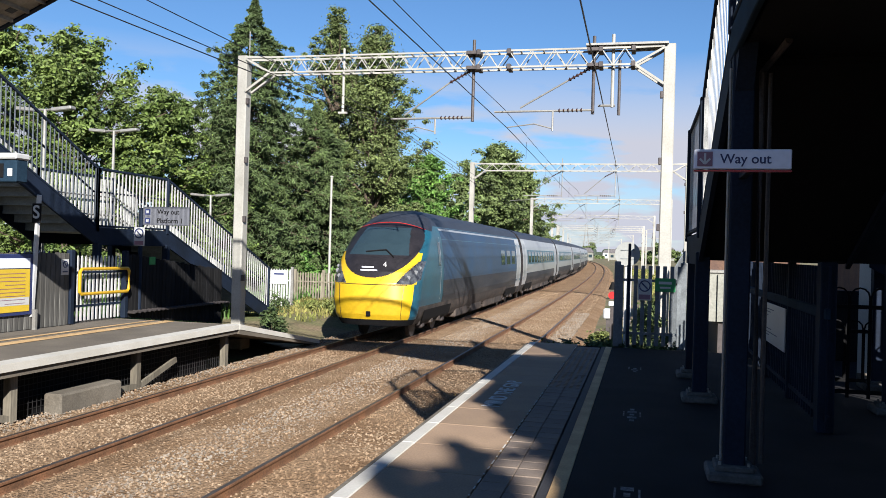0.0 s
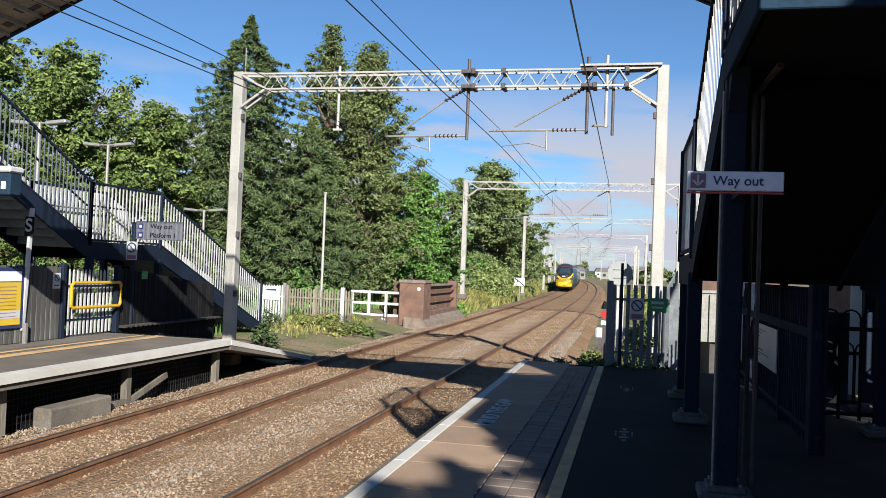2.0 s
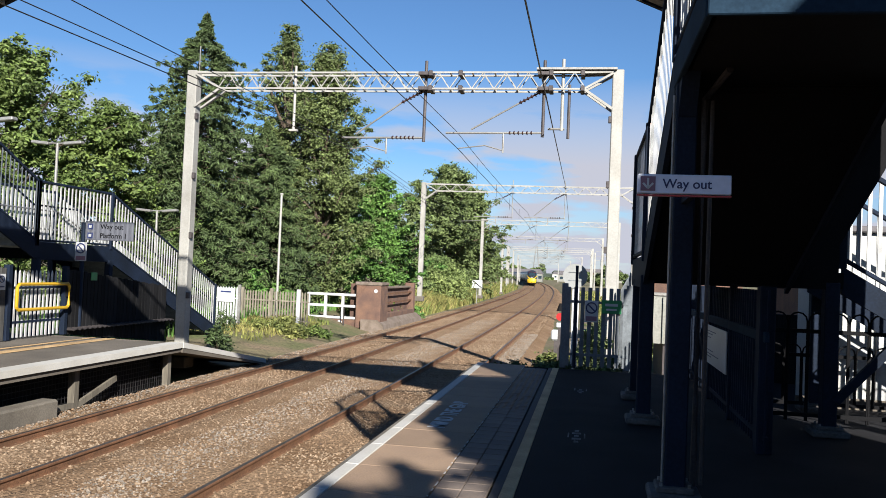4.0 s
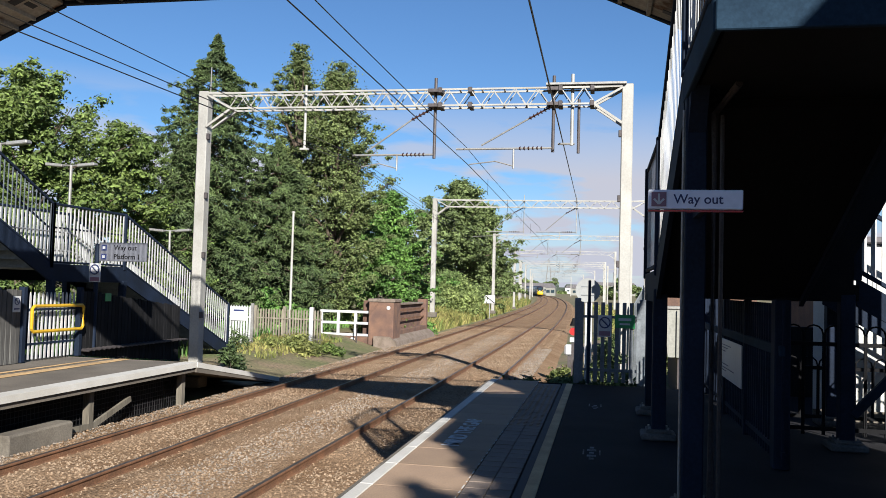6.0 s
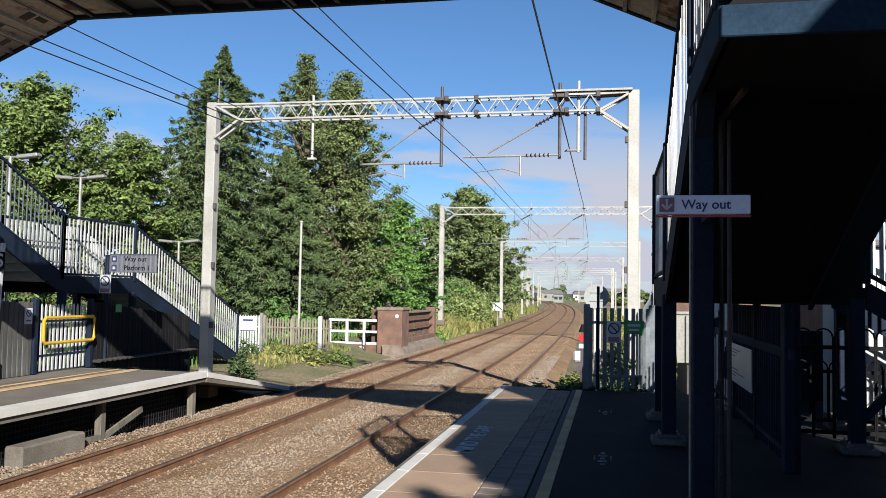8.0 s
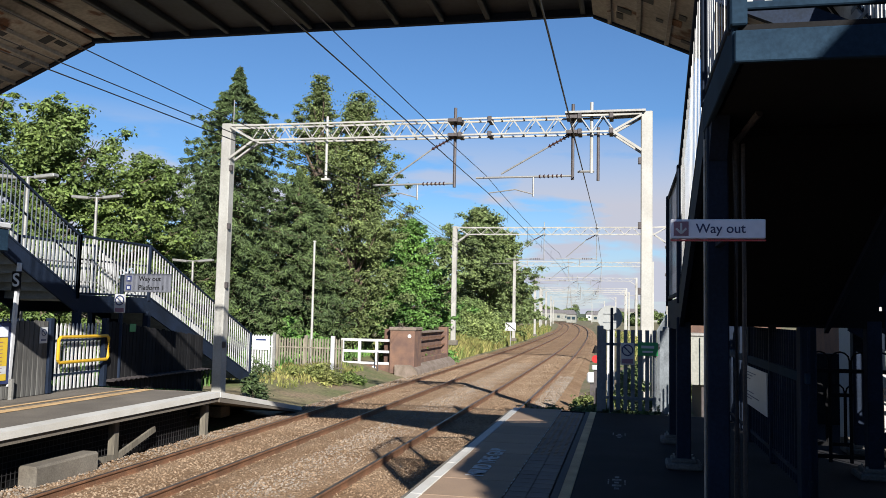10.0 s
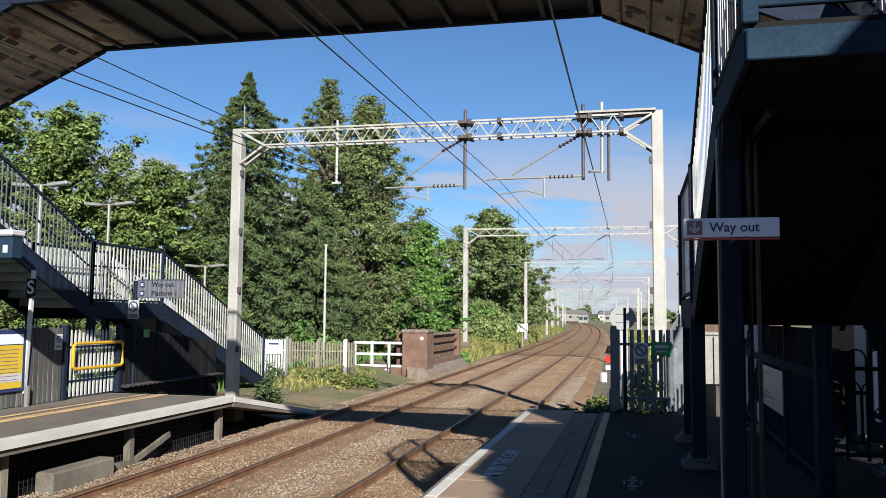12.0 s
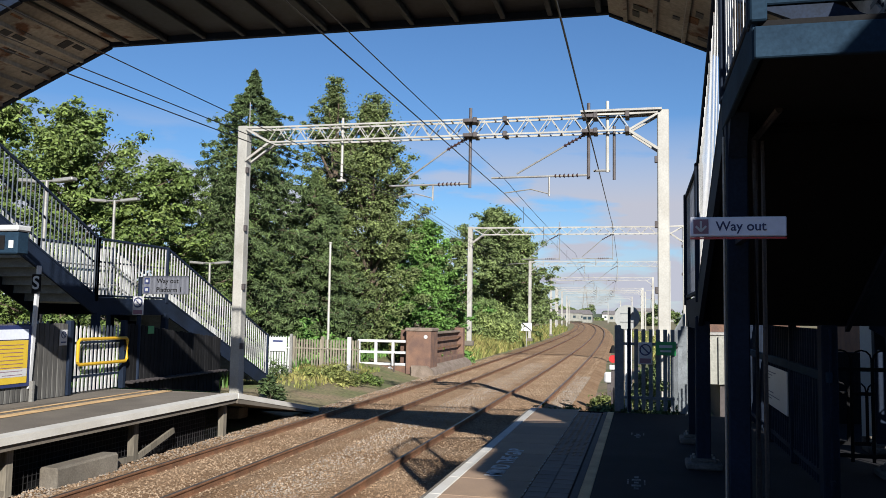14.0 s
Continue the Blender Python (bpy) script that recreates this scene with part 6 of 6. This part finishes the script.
part("cable", Build().path([(-0.68, 26.9, -0.1), (-0.58, 26.8, -0.5), (-0.5, 26.8, -0.95)], 0.04, 6), M["black"], cb)

# palisade and bow-topped fences under the stairs
f1 = thing("fence_under_stairs", (2.05, 12, 0), "dark railings with a broad rail under the stairs", "fence")
palisade(f1, (2.05, 8.9, 0.0), (2.05, 15.8, 0.0), 1.72, 46, M["navy"], rails=(0.10,), w=0.03, pointed=False)
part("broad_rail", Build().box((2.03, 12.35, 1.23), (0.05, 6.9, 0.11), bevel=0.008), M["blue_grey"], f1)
for y in (9.1, 11.2, 13.1, 15.6):
    part("post", Build().box((2.05, y, 0.88), (0.09 if y > 10 else 0.16, 0.09 if y > 10 else 0.2, 1.76), bevel=0.01), M["navy"], f1)
nt = thing("fence_notice", (1.99, 12.1, 0.85), "white notice with lines of small print on the railings", "notice")
part("plate", Build().box((1.985, 12.12, 0.86), (0.02, 1.85, 0.56), bevel=0.006), M["white"], nt)
tb = Build()
for z, w in ((1.06, 0.8), (1.02, 0.5), (0.97, 0.3), (0.78, 0.6), (0.73, 1.1), (0.69, 0.4)):
    tb.box((1.972, 12.9 - w / 2, z), (0.004, w, 0.012))
part("text_bars", tb, M["sign_ink"], nt)


def bow_fence(x0, x1, y, z0, h, label):
    ob = thing("bow_top_railing", ((x0 + x1) / 2, y, z0), label, "railing", "bow-topped railings")
    n = int((x1 - x0) / 0.24)
    bow = Build()
    pts = [(0, 0, 0.1), (0, 0, h - 0.11)] + [(0.11 - 0.11 * math.cos(math.pi * k / 6), 0, h - 0.11 + 0.11 * math.sin(math.pi * k / 6)) for k in range(1, 7)] + [(0.22, 0, 0.1)]
    me = bow.path(pts, 0.012, 6).mesh("bow", M["black"])
    for i in range(n):
        piece("bow", me, (x0 + i * 0.24, y, z0), ob)
    for f in (0.12, 0.84):
        part("rail", Build().box(((x0 + x1) / 2, y, z0 + h * f), (x1 - x0, 0.03, 0.05)), M["black"], ob)
    return ob


bow_fence(2.2, 6.6, 10.9, 0.0, 1.45, "black bow-topped railings under the stairs")
bow_fence(2.5, 7.4, 12.45, 0.0, 0.95, "black bow-topped railings further back")
sh = thing("station_building", (6.5, 20, 0), "pale rendered low building beyond the stairs", "building")
part("wall", Build().box((8.4, 19.4, 1.0), (5.2, 0.25, 2.8)), M["render_white"], sh)
part("side_wall", Build().box((5.93, 24.4, 1.0), (0.25, 9.8, 2.8)), M["brick"], sh)
part("roof", Build().box((8.4, 24.2, 2.46), (5.5, 10.2, 0.14), bevel=0.03), M["roof_slate"], sh)
part("door", Build().box((7.6, 19.26, 0.7), (0.9, 0.05, 2.0), bevel=0.01), M["blue_grey"], sh)
sk = thing("skip_container", (2.6, 23, -0.6), "grey steel waste container beside the fence", "container")
part("body", Build().prism([(1.85, 0.15), (3.5, 0.15), (3.7, 1.4), (1.75, 1.4)], "y", 22.0, 25.4), M["skip"], sk)
part("rim", Build().box((2.72, 22.0, 1.42), (2.05, 0.08, 0.09), bevel=0.02).box((1.76, 23.7, 1.42), (0.08, 3.4, 0.09), bevel=0.02), M["steel"], sk)
for x in (2.1, 2.6, 3.1):
    part("rib", Build().box((x, 21.97, 0.75), (0.08, 0.06, 1.2)), M["skip"], sk)
for x in (2.2, 3.2):
    part("skid", Build().box((x, 23.7, -0.35), (0.2, 3.2, 1.0)), M["dark_steel"], sk)
hs = thing("brick_outbuilding", (3.5, 34, -0.6), "orange-red brick outbuilding behind the container", "building")
part("wall", Build().box((4.0, 34, 0.9), (3.6, 3, 3.2), bevel=0.02), M["brick"], hs)
part("roof", Build().prism([(2.0, 2.5), (6.0, 2.5), (4.0, 3.6)], "y", 32.3, 35.7), M["roof_slate"], hs)
ww = thing("white_outbuilding", (5.2, 13.6, 0), "white rendered outbuilding behind the stair foot", "building")
part("wall", Build().box((5.3, 13.6, 1.25), (3.5, 1.3, 2.7), bevel=0.02), M["render_white"], ww)
part("roof", Build().box((5.2, 13.6, 2.65), (4.1, 1.5, 0.10), bevel=0.02), M["roof_slate"], ww)
part("door", Build().box((4.75, 12.94, 0.98), (0.8, 0.03, 1.96), bevel=0.008), M["picket"], ww, "pale grey door")
part("plinth", Build().box((5.2, 12.935, 0.08), (3.9, 0.04, 0.16)), M["concrete"], ww)
# Near-black colour carries the shade behind the railings.
single("yard_wall", Build().box((8.2, 15.9, 0.3), (12.0, 0.2, 1.9)), M["shade_timber"], "dark low board wall behind the railings", "wall", at=(8.2, 15.9, -0.6))

# unseen building and trees added behind the viewer, which shade the platform
sb = thing("platform_building", (4.6, -4, 0), "plain unseen building added to shade the platform", "building")
part("wall", Build().box((4.85, -3.4, 2.5), (1.2, 15.4, 5.0), bevel=0.02), M["brick"], sb)
part("roof", Build().box((4.85, -6.8, 5.06), (1.3, 8.8, 0.12), bevel=0.02), M["roof_slate"], sb)
part("upper_wall", Build().box((4.85, -0.7, 5.75), (1.2, 3.4, 1.5), bevel=0.02), M["brick"], sb)
part("lower_upper_wall", Build().box((4.85, 2.66, 5.2), (1.2, 3.3, 0.4), bevel=0.02), M["brick"], sb)
part("upper_roof", Build().box((4.85, -0.7, 6.55), (1.3, 3.5, 0.12), bevel=0.02), M["roof_slate"], sb)
broadleaf(6.25, -5.7, 0, 8.7, 0.8, M["leaf"], "young tree close behind the platform building", 83, clumps=40, per=60, leaf=0.09, low=0.72)
broadleaf(7.4, -6.0, 0, 9.2, 1.5, M["leaf"], "broadleaved tree behind the platform building", 81, clumps=34, per=110, leaf=0.12, low=0.6)
broadleaf(6.7, -9.4, 0, 9.2, 1.0, M["leaf"], "tall thin tree behind the platform building", 82, clumps=40, per=70, leaf=0.10, low=0.92, squash=0.35)
# Unseen fence, added to block sky light from the right.
single("yard_fence", Build().box((12.5, 4, 1.2), (0.2, 40, 3.6)), M["shade_timber"], "tall unseen fence added to keep sky light off the platform", "fence", kind="structure", at=(12.5, 4, 0))

# ------------------------------------------------------------ the distance
def far_house(x, y, w, d, h, mat, label):
    ob = thing("distant_building", (x, y, -1), label, "building", "distant buildings")
    part("wall", Build().box((x, y, -1 + h / 2), (w, d, h)), M[mat], ob)
    part("roof", Build().prism([(x - w / 2 - 0.3, -1 + h), (x + w / 2 + 0.3, -1 + h), (x + w / 2 - 1.2, h + 0.9), (x - w / 2 + 1.2, h + 0.9)], "y", y - d / 2 - 0.3, y + d / 2 + 0.3), M["roof_slate"], ob)
    for i in range(max(2, int(w / 4))):
        part("window", Build().box((x - w / 2 + (i + 0.5) * w / max(2, int(w / 4)), y - d / 2 - 0.02, -1 + h * 0.55), (1.4, 0.1, 1.2)), M["glass"], ob)


for x, y, w, d, h, mat in ((-44, 640, 14, 12, 5, "render_white"), (-22, 600, 9, 10, 4, "render_white"), (-40, 470, 22, 12, 4.2, "skip"), (-5, 440, 14, 10, 5, "brick"), (6, 520, 26, 14, 6, "skip"), (-22, 360, 4, 6, 3.5, "skip"), (-12, 420, 8, 6, 3.6, "skip")):
    far_house(x, y, w, d, h, mat, "pale distant building at the end of the line" if mat == "render_white" else "dull distant building beyond the curve")
for i, (x, y, h, s) in enumerate(((10, 150, 6.5, 4), (14, 170, 8, 5), (5, 260, 6, 6), (-2, 350, 5, 6), (24, 230, 8, 7), (-30, 520, 9, 10), (-4, 560, 8, 10), (30, 420, 9, 10), (12, 600, 8, 12), (-55, 600, 10, 14))):
    broadleaf(x, y, -1.2, h, s, M["leaf_dull"], "distant dull green tree by the line", 90 + i, clumps=22, per=90, leaf=0.4 + y / 900, low=0.03)
b = Build()
rng_far = random.Random(9)
px = -700
while px < 700:
    h = rng_far.uniform(9, 20)
    w = rng_far.uniform(20, 60)
    b.box((px, 1500 + rng_far.uniform(-80, 80), h / 2 - 4), (w, 20, h), bevel=6)
    px += w * 0.7
single("distant_woods", b, M["far"], "dull green wooded skyline in the far distance", "woods", kind="stuff")
for x, y in ((-45, 700), (10, 760), (48, 900)):
    py = thing("pylon", (x, y, -2), "grey lattice electricity pylon far away", "pylon", "distant pylons")
    t = Build()
    for sx in (-1, 1):
        for sy in (-1, 1):
            t.bar((x + sx * 3, y + sy * 3, -2), (x + sx * 0.5, y + sy * 0.5, 26), 0.35, 0.35)
    part("tower", t, M["steel"], py)
    for z in (17, 21, 25):
        part("crossarm", Build().bar((x - 6, y, z), (x + 6, y, z), 0.35, 0.35), M["steel"], py)


def motions():
    for i, ob in enumerate(CARS):
        rows = []
        for k in range(29):
            t = k * 0.5
            u = TAIL_0 + 11.5 + CAR_GAP * i + SPEED * t
            x, y = bend(u, -7.42)
            rows.append((t, pose(x, y, RAIL_Z + 0.004, 0, 0, bend_turn(u))))
        walk(ob, rows)


motions()
